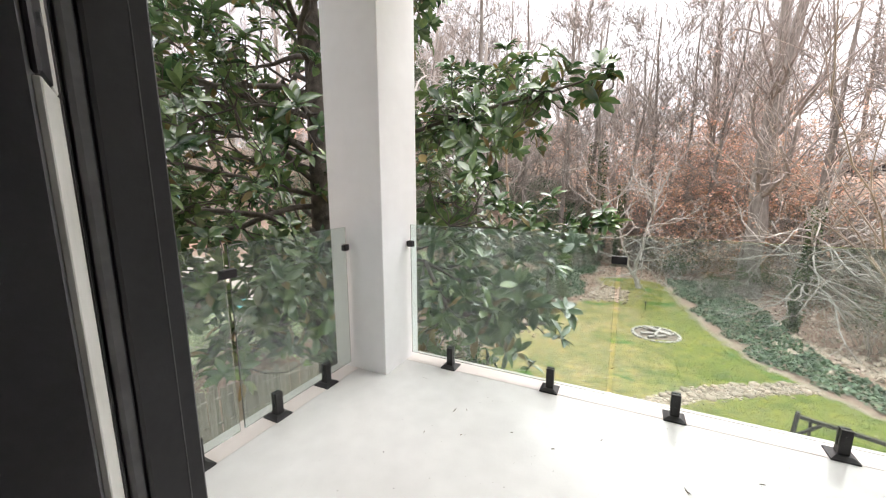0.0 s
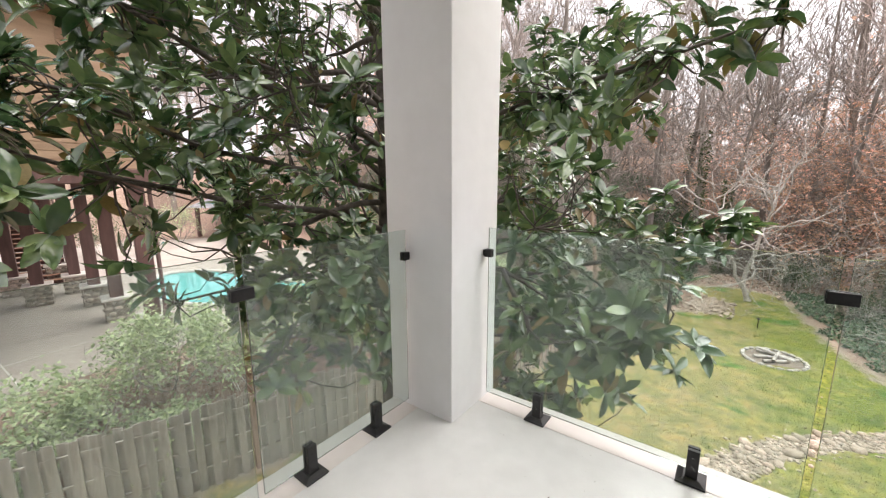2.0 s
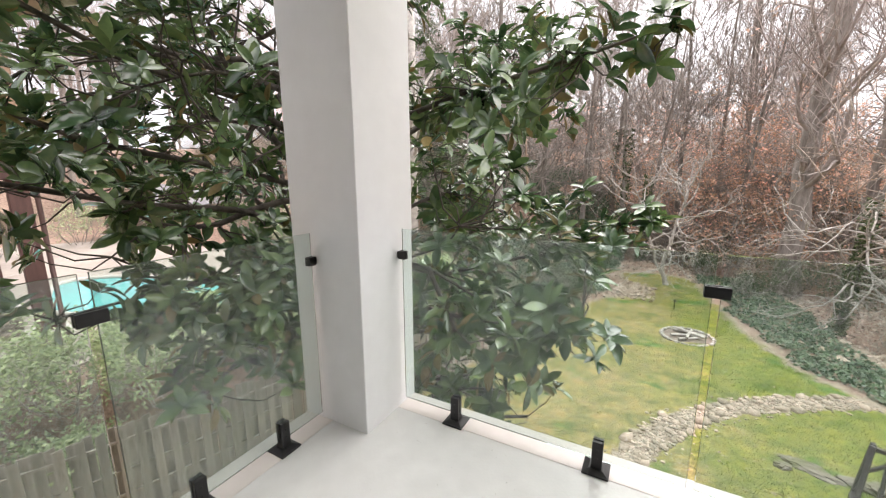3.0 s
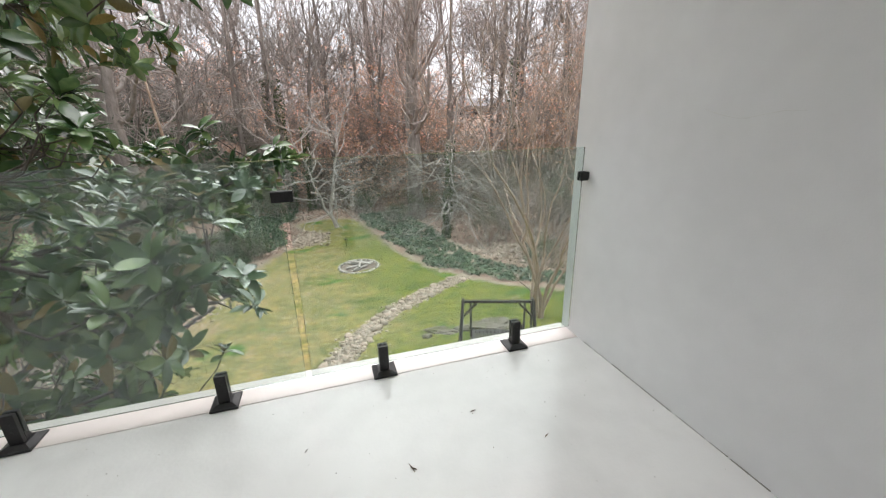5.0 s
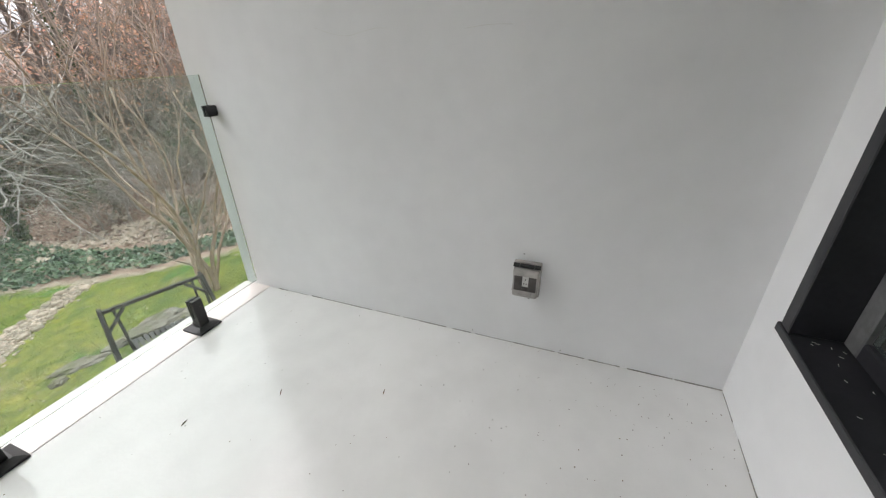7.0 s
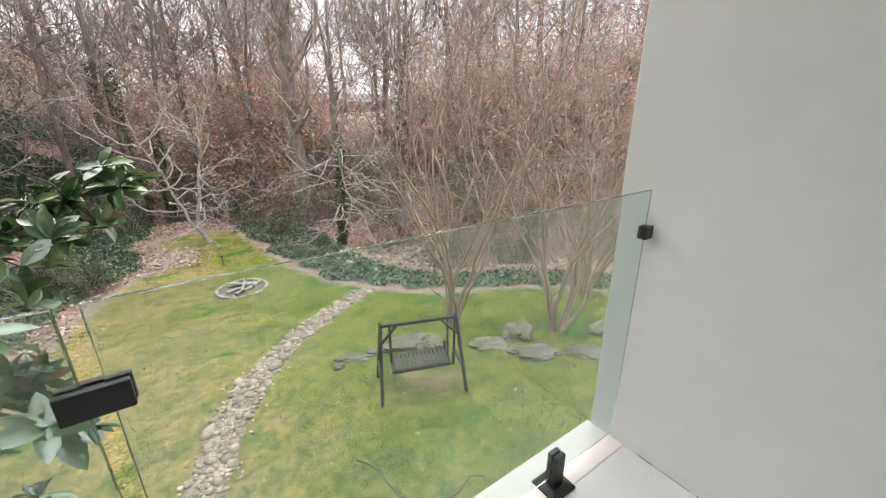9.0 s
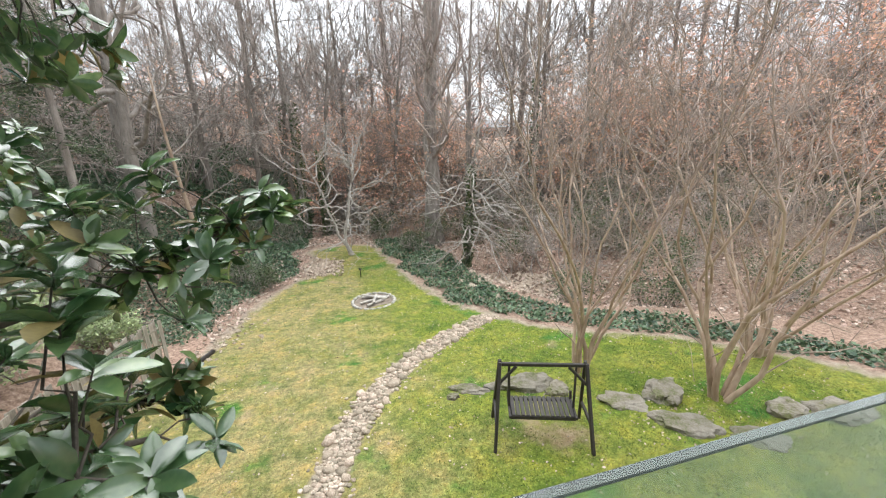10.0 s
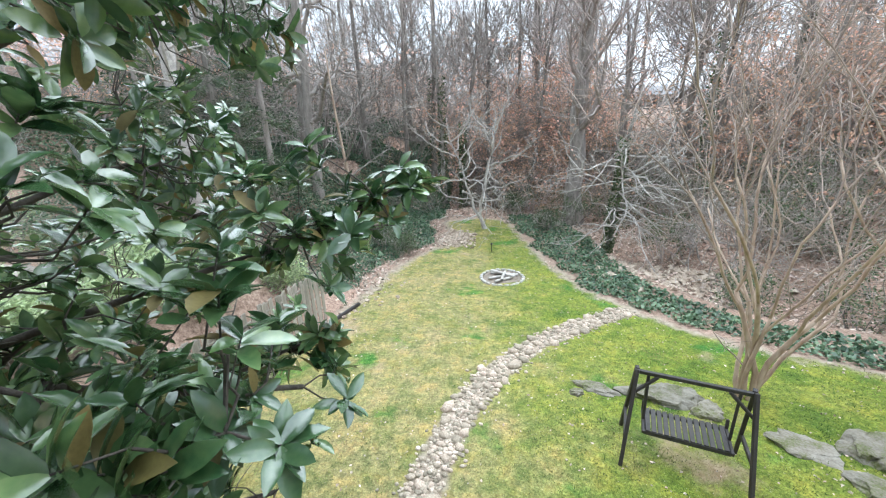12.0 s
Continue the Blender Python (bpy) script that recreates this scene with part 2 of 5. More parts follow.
def beam(bm, a, b, w, h, bevel=0.004):
    """A squared timber from a to b."""
    a, b = Vector(a), Vector(b)
    d = b - a
    rot = d.to_track_quat("Z", "Y").to_matrix().to_4x4()
    add_box(bm, (-w / 2, -h / 2, 0), (w / 2, h / 2, d.length), Matrix.Translation(a) @ rot, bevel)
    return bm


def tubes(name, lines, mat, smooth=True):
    """One mesh of tapered tubes. lines: (points, radii, sides)."""
    verts, faces = [], []
    for pts, rad, sides in lines:
        pts = np.asarray(pts, float)
        n = len(pts)
        tang = np.gradient(pts, axis=0)
        tang /= np.linalg.norm(tang, axis=1)[:, None] + 1e-9
        ref = np.array((0.31, 0.87, 0.2)) if abs(tang[0][2]) > 0.8 else np.array((0.1, 0.2, 0.97))
        u = np.cross(tang, ref)
        u /= np.linalg.norm(u, axis=1)[:, None] + 1e-9
        v = np.cross(tang, u)
        ang = np.arange(sides) * 2 * math.pi / sides
        ring = np.cos(ang)[None, :, None] * u[:, None, :] + np.sin(ang)[None, :, None] * v[:, None, :]
        allp = pts[:, None, :] + ring * np.asarray(rad)[:, None, None]
        o = len(verts)
        verts.extend(allp.reshape(-1, 3).tolist())
        for i in range(n - 1):
            for j in range(sides):
                k = (j + 1) % sides
                faces.append((o + i * sides + j, o + i * sides + k, o + (i + 1) * sides + k, o + (i + 1) * sides + j))
        faces.append(tuple(o + (n - 1) * sides + j for j in range(sides)))
    return mesh_of(name, verts, faces, mat, smooth)


def quads(name, centres, ups, sides_, length, width, mat):
    """Many small pointed leaves in one mesh: each a folded diamond of two triangles."""
    c, u, s = np.asarray(centres), np.asarray(ups), np.asarray(sides_)
    length, width = np.broadcast_to(length, (len(c),))[:, None], np.broadcast_to(width, (len(c),))[:, None]
    p = np.stack((c, c + u * length * 0.45 + s * width * 0.5, c + u * length, c + u * length * 0.45 - s * width * 0.5), 1)
    idx = np.arange(len(c) * 4).reshape(-1, 4)
    return mesh_of(name, p.reshape(-1, 3).tolist(), idx.tolist(), mat)


def unit(a):
    return a / (np.linalg.norm(a, axis=-1, keepdims=True) + 1e-9)


def scatter_leaves(name, centres, size, mat, rng, flat=0.0, aspect=0.6):
    n = len(centres)
    u = rng.normal(size=(n, 3))
    u[:, 2] *= 1 - flat
    u = unit(u)
    s = rng.normal(size=(n, 3))
    s[:, 2] *= 1 - flat
    s = unit(np.cross(np.cross(u, s), u))
    ln = size * rng.uniform(0.65, 1.3, n)
    return quads(name, centres, u, s, ln, ln * aspect, mat)


# ---------------------------------------------------------------- balcony structure
WX, YB, GY, GX = 3.245, -2.04, 0.355, -0.33


def structure(name, bm, mat, label, cat):
    return tagged(part(name, bm, mat), label, cat, kind="structure")


bm = box((-0.49, YB, -0.3), (WX, 0.5, 0.0))
structure("floor", bm, DECK, "glossy white painted balcony floor with fine specks", "floor")
bm = box((-0.6, 0.4, -0.42), (WX, 0.496, -0.304))
structure("fascia_front", bm, FACADE, "pale painted fascia under the balcony edge", "fascia")
# thin strips along both open edges, a warmer white than the floor
structure("trim", box((0.002, 0.305, 0.0005), (WX - 0.001, 0.503, 0.003), 0.001), EDGE, "thin warm white strip along the balcony edge", "flashing")
structure("trim_side", box((-0.493, YB + 0.002, 0.0005), (-0.272, -0.002, 0.003), 0.001), EDGE, "thin warm white strip along the balcony edge", "flashing")
# ceiling out of view, placed to shade the walls below
structure("ceiling", box((-0.75, YB - 0.2, 3.25), (WX + 0.25, 0.55, 3.4)), CEIL, "unseen plain white balcony ceiling that shades the walls", "ceiling")
structure("wall_east", box((WX, YB - 0.2, -4.6), (WX + 0.25, 0.49, 3.25), 0.004), WHITE, "smooth white rendered side wall with hairline cracks", "wall")
# back wall, cut by the doorway and the low window
bm = bmesh.new()
for lo, hi in (((-0.75, -0.2), (0.86, 3.25)), ((2.06, -0.2), (2.22, 3.25)), ((0.86, 2.2), (2.06, 3.25)), ((2.22, -0.2), (3.04, 0.48)),
               ((2.22, 2.2), (3.04, 3.25)), ((3.04, -0.2), (WX, 3.25))):
    add_box(bm, (lo[0], YB - 0.2, lo[1]), (hi[0], YB, hi[1]))
structure("wall_north", bm, WHITE, "white rendered house wall with a doorway and window", "wall")
# house below, and the unseen room behind; its white walls bounce light out
structure("wall_below", box((-0.45, YB - 0.1, -4.7), (WX, 0.36, -0.304)), FACADE, "pale rendered house wall below the balcony", "wall")
bm = bmesh.new()
add_box(bm, (-1.6, -6.4, -0.2), (4.6, YB - 0.2, -0.004))
structure("floor_indoors", bm, INFLOOR, "dark timber floor of the room indoors", "floor")
bm = bmesh.new()
add_box(bm, (-1.8, -6.4, -0.2), (-1.6, YB - 0.2, 2.95))
add_box(bm, (4.6, -6.4, -0.2), (4.8, YB - 0.2, 2.95))
add_box(bm, (-1.8, -6.6, -0.2), (4.8, -6.4, 2.95))
add_box(bm, (-1.6, YB - 0.2, -0.2), (-0.75, YB - 0.02, 2.95))
add_box(bm, (WX + 0.25, YB - 0.2, -0.2), (4.6, YB - 0.02, 2.95))
structure("wall_indoors", bm, INNER, "unseen white room walls that bounce light out", "wall")
structure("ceiling_indoors", box((-1.8, -6.6, 2.95), (4.8, YB - 0.204, 3.1)), INNER, "unseen white room ceiling that bounces light out", "ceiling")

# corner column
bm = box((-0.51, 0.0, -0.3), (0.0, 0.515, 3.25), 0.004)
tagged(part("column", bm, WHITE), "square white painted corner column with crisp edges", "column", kind="structure")

# joint line along the foot of walls
bm = bmesh.new()
rj = random.Random(3)
y = 0.24
while y > YB + 0.05:
    ln = rj.uniform(0.03, 0.2)
    w = rj.uniform(0.0015, 0.004)
    add_box(bm, (WX - w, y - ln, 0.0), (WX, y, rj.uniform(0.002, 0.004)))
    y -= ln * rj.uniform(1.0, 1.25)
x = WX - 0.01
while x > 2.3:
    ln = rj.uniform(0.03, 0.2)
    add_box(bm, (x - ln, YB, 0.0), (x, YB + rj.uniform(0.001, 0.003), 0.003))
    x -= ln * rj.uniform(1.0, 1.6)
structure("baseboard", bm, CAULK, "dark cracked joint along the foot of the wall", "wall joint")


def crack(points):
    lines = [([(WX - 0.0004, a, b) for a, b in points], [0.0005 + 0.0004 * (i % 2) for i in range(len(points))], 4)]
    ob = new("wall_crack", tubes("wall_crack", lines, CRACK))
    return tagged(ob, "fine hairline crack in the white wall", "crack", kind="structure")


crack([(-0.30, 1.345), (-0.36, 1.325), (-0.42, 1.312), (-0.46, 1.31), (-0.52, 1.322), (-0.58, 1.332), (-0.64, 1.33)])
crack([(-0.93, 1.318), (-0.99, 1.325), (-1.05, 1.327), (-1.1, 1.325)])

# specks round the socket on the side wall
for cy, cz in ((-1.235, 0.265), (-1.2, 0.485), (-1.16, 0.3), (-0.98, 0.02), (-1.4, 0.018)):
    tagged(part("wall_speck", box((WX - 0.0015, cy - 0.003, cz - 0.002), (WX, cy + 0.003, cz + 0.002), 0.0006), CAULK), "tiny dark speck on the white wall", "speck", kind="structure")

# ---------------------------------------------------------------- doorway
JX = 1.018
door = tagged(base("door_1", pose(JX, -2.0, 0)), "black aluminium door frame with pale weather strip at the opening", "door", kind="structure")


def jamb(name, x0, x1, y0, y1, z0, z1, mat, bevel=0.002, label=""):
    return part(name, box((x0 - JX, y0 + 2.0, z0), (x1 - JX, y1 + 2.0, z1), bevel), mat, door, label)


jamb("outer_stile", 0.86, JX, -2.073, -1.99, 0, 2.25, FRAME, 0.004)
# thin lighter grey line down the face of the stile
jamb("stile_groove", JX - 0.001, JX + 0.0008, -2.018, -2.0165, 0, 2.2, GREYSEAL, 0)
jamb("seal", 0.87, JX - 0.006, -2.094, -2.0735, 0, 2.2, GREYSEAL, 0.005, "grey rubber frame seal")
jamb("gasket", 0.87, JX - 0.012, -2.112, -2.0945, 0, 2.2, RUBBER, 0.004, "black rubber gasket")
# door leaf standing open into the room
LEAF = pose(1.0, -2.104, 0, 0, 0, -24.6)


def leaf_part(name, lo, hi, mat, bevel=0.003, label=""):
    ob = part(name, box(lo, hi, bevel), mat, None, label)
    ob.matrix_world = LEAF
    ob.parent = door
    ob.matrix_parent_inverse = door.matrix_world.inverted()
    return ob


door_leaf = leaf_part("door_leaf", (0.012, -0.86, 0.015), (0.142, -0.002, 2.1), PANEL, 0.004, "charcoal door leaf standing open")
leaf_part("edge_strip", (0.004, -0.004, 0.015), (0.14, 0.004, 1.62), STRIP, 0.0015, "pale grey strip on the leaf's edge")
leaf_part("edge_gasket", (0.0, -0.02, 0.015), (0.011, 0.006, 2.1), RUBBER, 0.002)
leaf_part("latch_plate", (0.06, -0.004, 1.622), (0.141, 0.005, 1.95), FRAME, 0.003, "black latch plate")
leaf_part("upper_strip", (0.004, -0.004, 1.622), (0.059, 0.004, 2.1), STRIP, 0.0015)
jamb("head", JX + 0.003, 2.06, -2.3, -1.96, 2.12, 2.25, FRAME, 0.003)
jamb("far_stile", 1.98, 2.06, -2.3, -1.96, 0.012, 2.118, FRAME, 0.003)
jamb("threshold", JX + 0.003, 1.978, -2.3, -2.0, -0.02, 0.012, FRAME, 0.003)
sc = bmesh.new()
bmesh.ops.create_cone(sc, cap_ends=True, segments=14, radius1=0.007, radius2=0.006, depth=0.004, matrix=pose(0.115, 0.0065, 1.68, 90, 0, 0))
scr = part("screw", sc, ZINC, None, "zinc screw head")
scr.matrix_world = LEAF
scr.parent, scr.matrix_parent_inverse = door, door.matrix_world.inverted()

# ---------------------------------------------------------------- low window in the back wall
win = tagged(base("window_1", pose(2.63, YB, 0.48)), "black framed window with dusty black sill", "window", kind="structure")


def winpart(name, lo, hi, mat, bevel=0.002, parent=None):
    return part(name, box((lo[0] - 2.63, lo[1] - YB, lo[2] - 0.48), (hi[0] - 2.63, hi[1] - YB, hi[2] - 0.48), bevel), mat, parent or win)


winpart("sill", (2.2, YB - 0.19, 0.455), (3.06, YB + 0.022, 0.485), FRAME, 0.003)
winpart("frame_side", (2.995, YB - 0.19, 0.486), (3.046, YB + 0.018, 2.2), FRAME, 0.003)
winpart("frame_side", (2.205, YB - 0.19, 0.486), (2.255, YB + 0.018, 2.2), FRAME, 0.003)
winpart("frame_head", (2.256, YB - 0.19, 2.15), (2.994, YB + 0.018, 2.2), FRAME, 0.003)
winpart("sash_rail", (2.93, YB - 0.15, 0.486), (2.993, YB - 0.11, 2.148), GREYSEAL, 0.004)
winpart("sash_rail", (2.257, YB - 0.15, 0.486), (2.31, YB - 0.11, 2.148), GREYSEAL, 0.004)
winpart("sash_bottom", (2.311, YB - 0.15, 0.486), (2.929, YB - 0.11, 0.54), FRAME, 0.004)
g = winpart("pane", (2.311, YB - 0.133, 0.541), (2.929, YB - 0.127, 2.148), GLASS, 0)
g.visible_shadow = False
rd = random.Random(8)
dust = bmesh.new()
for i in range(12):
    a = rd.uniform(0, 6.28)
    cx, cy = 2.97 - rd.random() ** 2 * 0.4, YB - rd.uniform(0.02, 0.1)
    beam(dust, (cx, cy, 0.4865), (cx + math.cos(a) * 0.009, cy + math.sin(a) * 0.009, 0.4868), 0.001, 0.0008, 0)
tagged(part("dust", dust, STRIP), "pale dust and lint lying on the black window sill", "dust", kind="stuff")


# ---------------------------------------------------------------- glass balustrade
def glass_panel(lo, hi, rail):
    ob = part("glass_panel", box(lo, hi, 0.0015), GLASS, rail)
    ob.visible_shadow = False
    return ob


RAILS = [tagged(base("glass_railing"), "frameless clear green-tinted glass balcony railing", "glass railing", "balcony railings") for i in (0, 1)]


T = 0.006
for x0, x1 in ((0.035, 1.603), (1.633, 3.205)):
    glass_panel((x0, GY - T, 0.06), (x1, GY + T, 1.177), RAILS[0])
for y0, y1 in ((-1.003, -0.03), (-2.0, -1.033)):
    glass_panel((GX - T, y0, 0.06), (GX + T, y1, 1.177), RAILS[1])


def make_spigot():
    sp = tagged(base("spigot"), "matt black square metal glass spigot with base plate", "spigot", "glass spigots")
    b = bmesh.new()
    add_box(b, (-0.064, -0.064, 0.0), (0.064, 0.064, 0.012), bevel=0.0025)
    part("base_plate", b, BLACK, sp)
    b = bmesh.new()
    bmesh.ops.create_cone(b, cap_ends=True, segments=4, radius1=0.084, radius2=0.05, depth=0.012, matrix=pose(0, 0, 0.0185, 0, 0, 45))
    part("collar", b, BLACK, sp)
    for s in (-1, 1):
        part("jaw", box((-0.026, s * 0.017 - 0.0105, 0.024), (0.026, s * 0.017 + 0.0105, 0.172), 0.003, segs=2), BLACK, sp)
    part("foot", box((-0.026, -0.0065, 0.024), (0.026, 0.0065, 0.068), 0.0), BLACK, sp)
    for z in (0.085, 0.13):
        b = bmesh.new()
        bmesh.ops.create_cone(b, cap_ends=True, segments=12, radius1=0.0055, radius2=0.0045, depth=0.003, matrix=pose(0, -0.0288, z, 90, 0, 0))
        part("grub_screw", b, RUBBER, sp)
    for x in (-0.045, 0.045):
        for yy in (-0.045, 0.045):
            b = bmesh.new()
            bmesh.ops.create_cone(b, cap_ends=True, segments=10, radius1=0.006, radius2=0.004, depth=0.004, matrix=pose(x, yy, 0.0135))
            part("bolt", b, RUBBER, sp)
    return sp


spigot = make_spigot()
spigot.matrix_world = pose(0.405, GY, 0)
for x in (1.216, 2.012, 2.818):
    copy_thing(spigot, pose(x, GY, 0))
for y in (-0.315, -0.765, -1.29, -1.72):
    copy_thing(spigot, pose(GX, y, 0, 0, 0, 90))


def clamp(name, label, m, w):
    c = tagged(base(name, m), label, "glass clamp", "glass clamps")
    for s in (-1, 1):
        part("clamp_plate", box((-w / 2, s * 0.0135 - 0.007, -0.025), (w / 2, s * 0.0135 + 0.007, 0.025), 0.003, segs=2), BLACK, c)
    part("bridge", box((-0.013, -0.006, -0.02), (0.013, 0.006, 0.02), 0.0) if w > 0.07 else box((-w / 2 - 0.012, -0.012, -0.02), (-w / 2 + 0.003, 0.012, 0.02), 0.002), BLACK, c)
    return c


clamp("glass_clamp", "black metal clamp joining two glass panels", pose(1.618, GY, 1.017), 0.094)
clamp("glass_clamp", "black metal clamp joining two glass panels", pose(GX, -1.018, 1.017, 0, 0, 90), 0.094)
clamp("glass_clamp", "black metal clamp fixing glass to the column", pose(0.037, GY, 1.017), 0.05)
clamp("glass_clamp", "black metal clamp fixing glass to the column", pose(GX, -0.037, 1.017, 0, 0, -90), 0.05)
clamp("glass_clamp", "black metal clamp fixing glass to the wall", pose(WX - 0.037, GY, 1.017, 0, 0, 180), 0.05)


# ---------------------------------------------------------------- outdoor socket box on the wall
def outlet_box():
    o = tagged(base("outlet_cover", pose(WX, -1.222, 0.375, 0, 0, -90)), "weathered grey plastic weatherproof outlet cover with smoked window", "outlet cover")
    part("back_plate", box((-0.058, -0.022, -0.082), (0.058, 0.0, 0.082), 0.006, segs=2), PLASTIC, o)
    b = box((-0.054, -0.062, -0.07), (0.054, -0.023, 0.066), 0.014, segs=3)
    part("lid", b, PLASTIC, o)
    for x0, x1, z0, z1 in ((-0.046, -0.012, -0.034, 0.036), (0.014, 0.046, -0.034, 0.036), (-0.0118, 0.0138, -0.034, -0.012)):
        part("lid_window", box((x0, -0.0655, z0), (x1, -0.0615, z1), 0.0015), PLASTIC_DARK, o, "smoked dark window")
    part("label_plate", box((-0.0115, -0.066, -0.011), (0.0135, -0.0615, 0.036), 0.001), OUTLETW, o)
    for xx, zz in ((-0.004, 0.004), (0.006, 0.004), (0.001, 0.024)):
        part("slot", box((xx - 0.0015, -0.0675, zz - 0.003), (xx + 0.0015, -0.0655, zz + 0.003)), BLACK, o)
    for z in (-0.046, -0.053):
        part("rib", box((-0.03, -0.0655, z - 0.002), (0.03, -0.061, z + 0.002), 0.001), PLASTIC, o)
    part("hinge_bar", box((-0.03, -0.05, 0.069), (0.03, -0.026, 0.079), 0.003), BLACK, o)
    for x in (-0.044, 0.044):
        b = bmesh.new()
        bmesh.ops.create_cone(b, cap_ends=True, segments=12, radius1=0.009, radius2=0.009, depth=0.024, matrix=pose(x, -0.038, 0.074, 0, 90, 0))
        part("hinge_pin", b, BLACK, o)
    return o


outlet_box()

# debris on the balcony floor
rd = random.Random(12)
flecks = [(0.69, -0.22), (0.77, -0.17), (1.10, -0.26), (0.83, -0.42), (2.03, -0.33), (2.02, -0.34), (0.62, -0.5), (1.35, -0.3), (2.6, -0.35),
          (2.35, -0.1), (2.75, -0.75), (1.6, -0.1), (0.5, -0.75)]
for i, (fx, fy) in enumerate(flecks):
    a, ln = rd.uniform(0, 3.1), (0.05 if i in (0, 5) else rd.uniform(0.012, 0.034))
    b = [(fx + math.cos(a) * ln * k, fy + math.sin(a) * ln * k + 0.1 * ln * (k * (1 - k)), 0.0018 + 0.003 * k * (1 - k)) for k in (0, 0.33, 0.66, 1)]
    ob = new("twig_fleck", tubes("twig_fleck", [(b, [0.0012, 0.0022, 0.002, 0.0008], 5)], DEBRIS))
    tagged(ob, "tiny dry brown twig lying on the white floor", "twig", "floor flecks")
verts, faces = [], []
rn = np.random.default_rng(5)
for i in range(330):
    cx, cy = rn.uniform(0.1, 3.2), rn.uniform(-2.0, 0.25)
    if i >= 230:
        cx, cy = WX - abs(rn.normal(0, 0.5)) - 0.02, YB + abs(rn.normal(0, 0.45)) + 0.02
    r, a0 = rn.uniform(0.0008, 0.0028), rn.uniform(0, 6)
    o = len(verts)
    verts += [(cx + r * math.cos(a0 + k * 1.257), cy + r * math.sin(a0 + k * 1.257), 0.0008) for k in range(5)] + [(cx, cy, 0.0016)]
    faces += [(o + k, o + (k + 1) % 5, o + 5) for k in range(5)]
tagged(new("floor_grit", mesh_of("floor_grit", verts, faces, DEBRIS)), "fine dark grit specks on the white floor", "grit", kind="stuff")


# ---------------------------------------------------------------- ground
LAWN = np.array([(-8.2, -4.0), (-6.3, 0.4), (-5.0, 4.5), (-3.7, 7.8), (-3.1, 11.2), (-2.5, 14), (-1.7, 18), (-0.4, 20.3), (1.1, 21.2), (0.2, 23.6),
                 (-0.4, 26.3), (2.2, 27.2), (4.0, 26.3), (4.6, 22.0), (5.25, 18.0), (6.4, 13.7), (7.8, 11.6), (9.0, 10.2), (11.6, 8.7), (13.6, 6.5),
                 (16, 3), (17, -4)])
TRACK = np.array([(0.75, 3.6), (0.95, 4.7), (1.2, 5.8), (1.65, 7.2), (2.25, 8.4), (3.0, 9.4), (3.75, 10.3), (5.3, 11.4), (7.0, 12.5)])
FENCE_LINE = np.array([(-7.7, -3.2), (-6.2, 0.45), (-4.95, 4.5), (-3.65, 7.8), (-3.0, 11.2)])


def seg_dist(p, poly, closed):
    """Distance from points to a chain of segments."""
    a = poly
    b = np.roll(poly, -1, 0)
    if not closed:
        a, b = a[:-1], b[:-1]
    d = np.full(len(p), 1e9)
    for s, e in zip(a, b):
        v = e - s
        t = np.clip(((p - s) @ v) / (v @ v), 0, 1)
        d = np.minimum(d, np.linalg.norm(p - (s + t[:, None] * v), axis=1))
    return d


def inside(p, poly):
    x, y, c = p[:, 0], p[:, 1], np.zeros(len(p), bool)
    j = len(poly) - 1
    for i in range(len(poly)):
        (xi, yi), (xj, yj) = poly[i], poly[j]
        hit = ((yi > y) != (yj > y)) & (x < (xj - xi) * (y - yi) / (yj - yi + 1e-12) + xi)
        c ^= hit
        j = i
    return c


def smooth(a, lo, hi):
    t = np.clip((a - lo) / (hi - lo), 0, 1)
    return t * t * (3 - 2 * t)


def wave(x, y, s, k):
    return np.sin(x * s + 1.7 * k + 0.8 * np.sin(y * s * 0.7 + k)) * np.sin(y * s * 0.9 - 2.1 * k + 0.9 * np.sin(x * s * 0.6))


PATIO_Z = -2.9


def lawn_distance(p):
    d = seg_dist(p, LAWN, True)
    return np.where(inside(p, LAWN), -d, d)


def height(p):
    """Height of the ground at points in the plan."""
    p = np.asarray(p, float).reshape(-1, 2)
    x, y = p[:, 0], p[:, 1]
    z = np.interp(y, (-10, 0, 4, 6, 12.5, 16, 20, 60), (-4.25, -4.27, -4.27, -4.3, -4.83, -5.06, -5.12, -5.12)) + 0.03 * wave(x, y, 0.9, 1)
    d = lawn_distance(p)
    o = np.maximum(d, 0)
    rise = np.interp(o, (0, 3.4, 4.8, 6.4, 8.6, 14, 34, 60, 400), (0, -0.12, -0.75, -0.7, 0.1, 1.6, 6.5, 8.0, 15.0))
    wild = 0.25 * smooth(o, 1, 5) * wave(x, y, 0.55, 2) + 0.6 * smooth(o, 8, 20) * wave(x, y, 0.19, 3)
    # steeper ivy bank on the terrace side of the lawn's tip
    bank = smooth(-1.0 - x, 0, 6) * smooth(y - 17, 0, 8) * np.interp(o, (0, 3, 12, 24, 60), (0, 0.3, 2.8, 3.6, 2.0))
    z = z + rise + wild + bank
    # raised bank and terrace beyond the fence
    f = np.interp(y, FENCE_LINE[:, 1], FENCE_LINE[:, 0])
    west = smooth(f - x, 0.4, 2.6) * smooth(15 - y, 0, 4) * smooth(x + 52, 0, 10)
    return z * (1 - west) + west * (PATIO_Z - 0.06)


def hz(x, y):
    return float(height([(x, y)])[0])


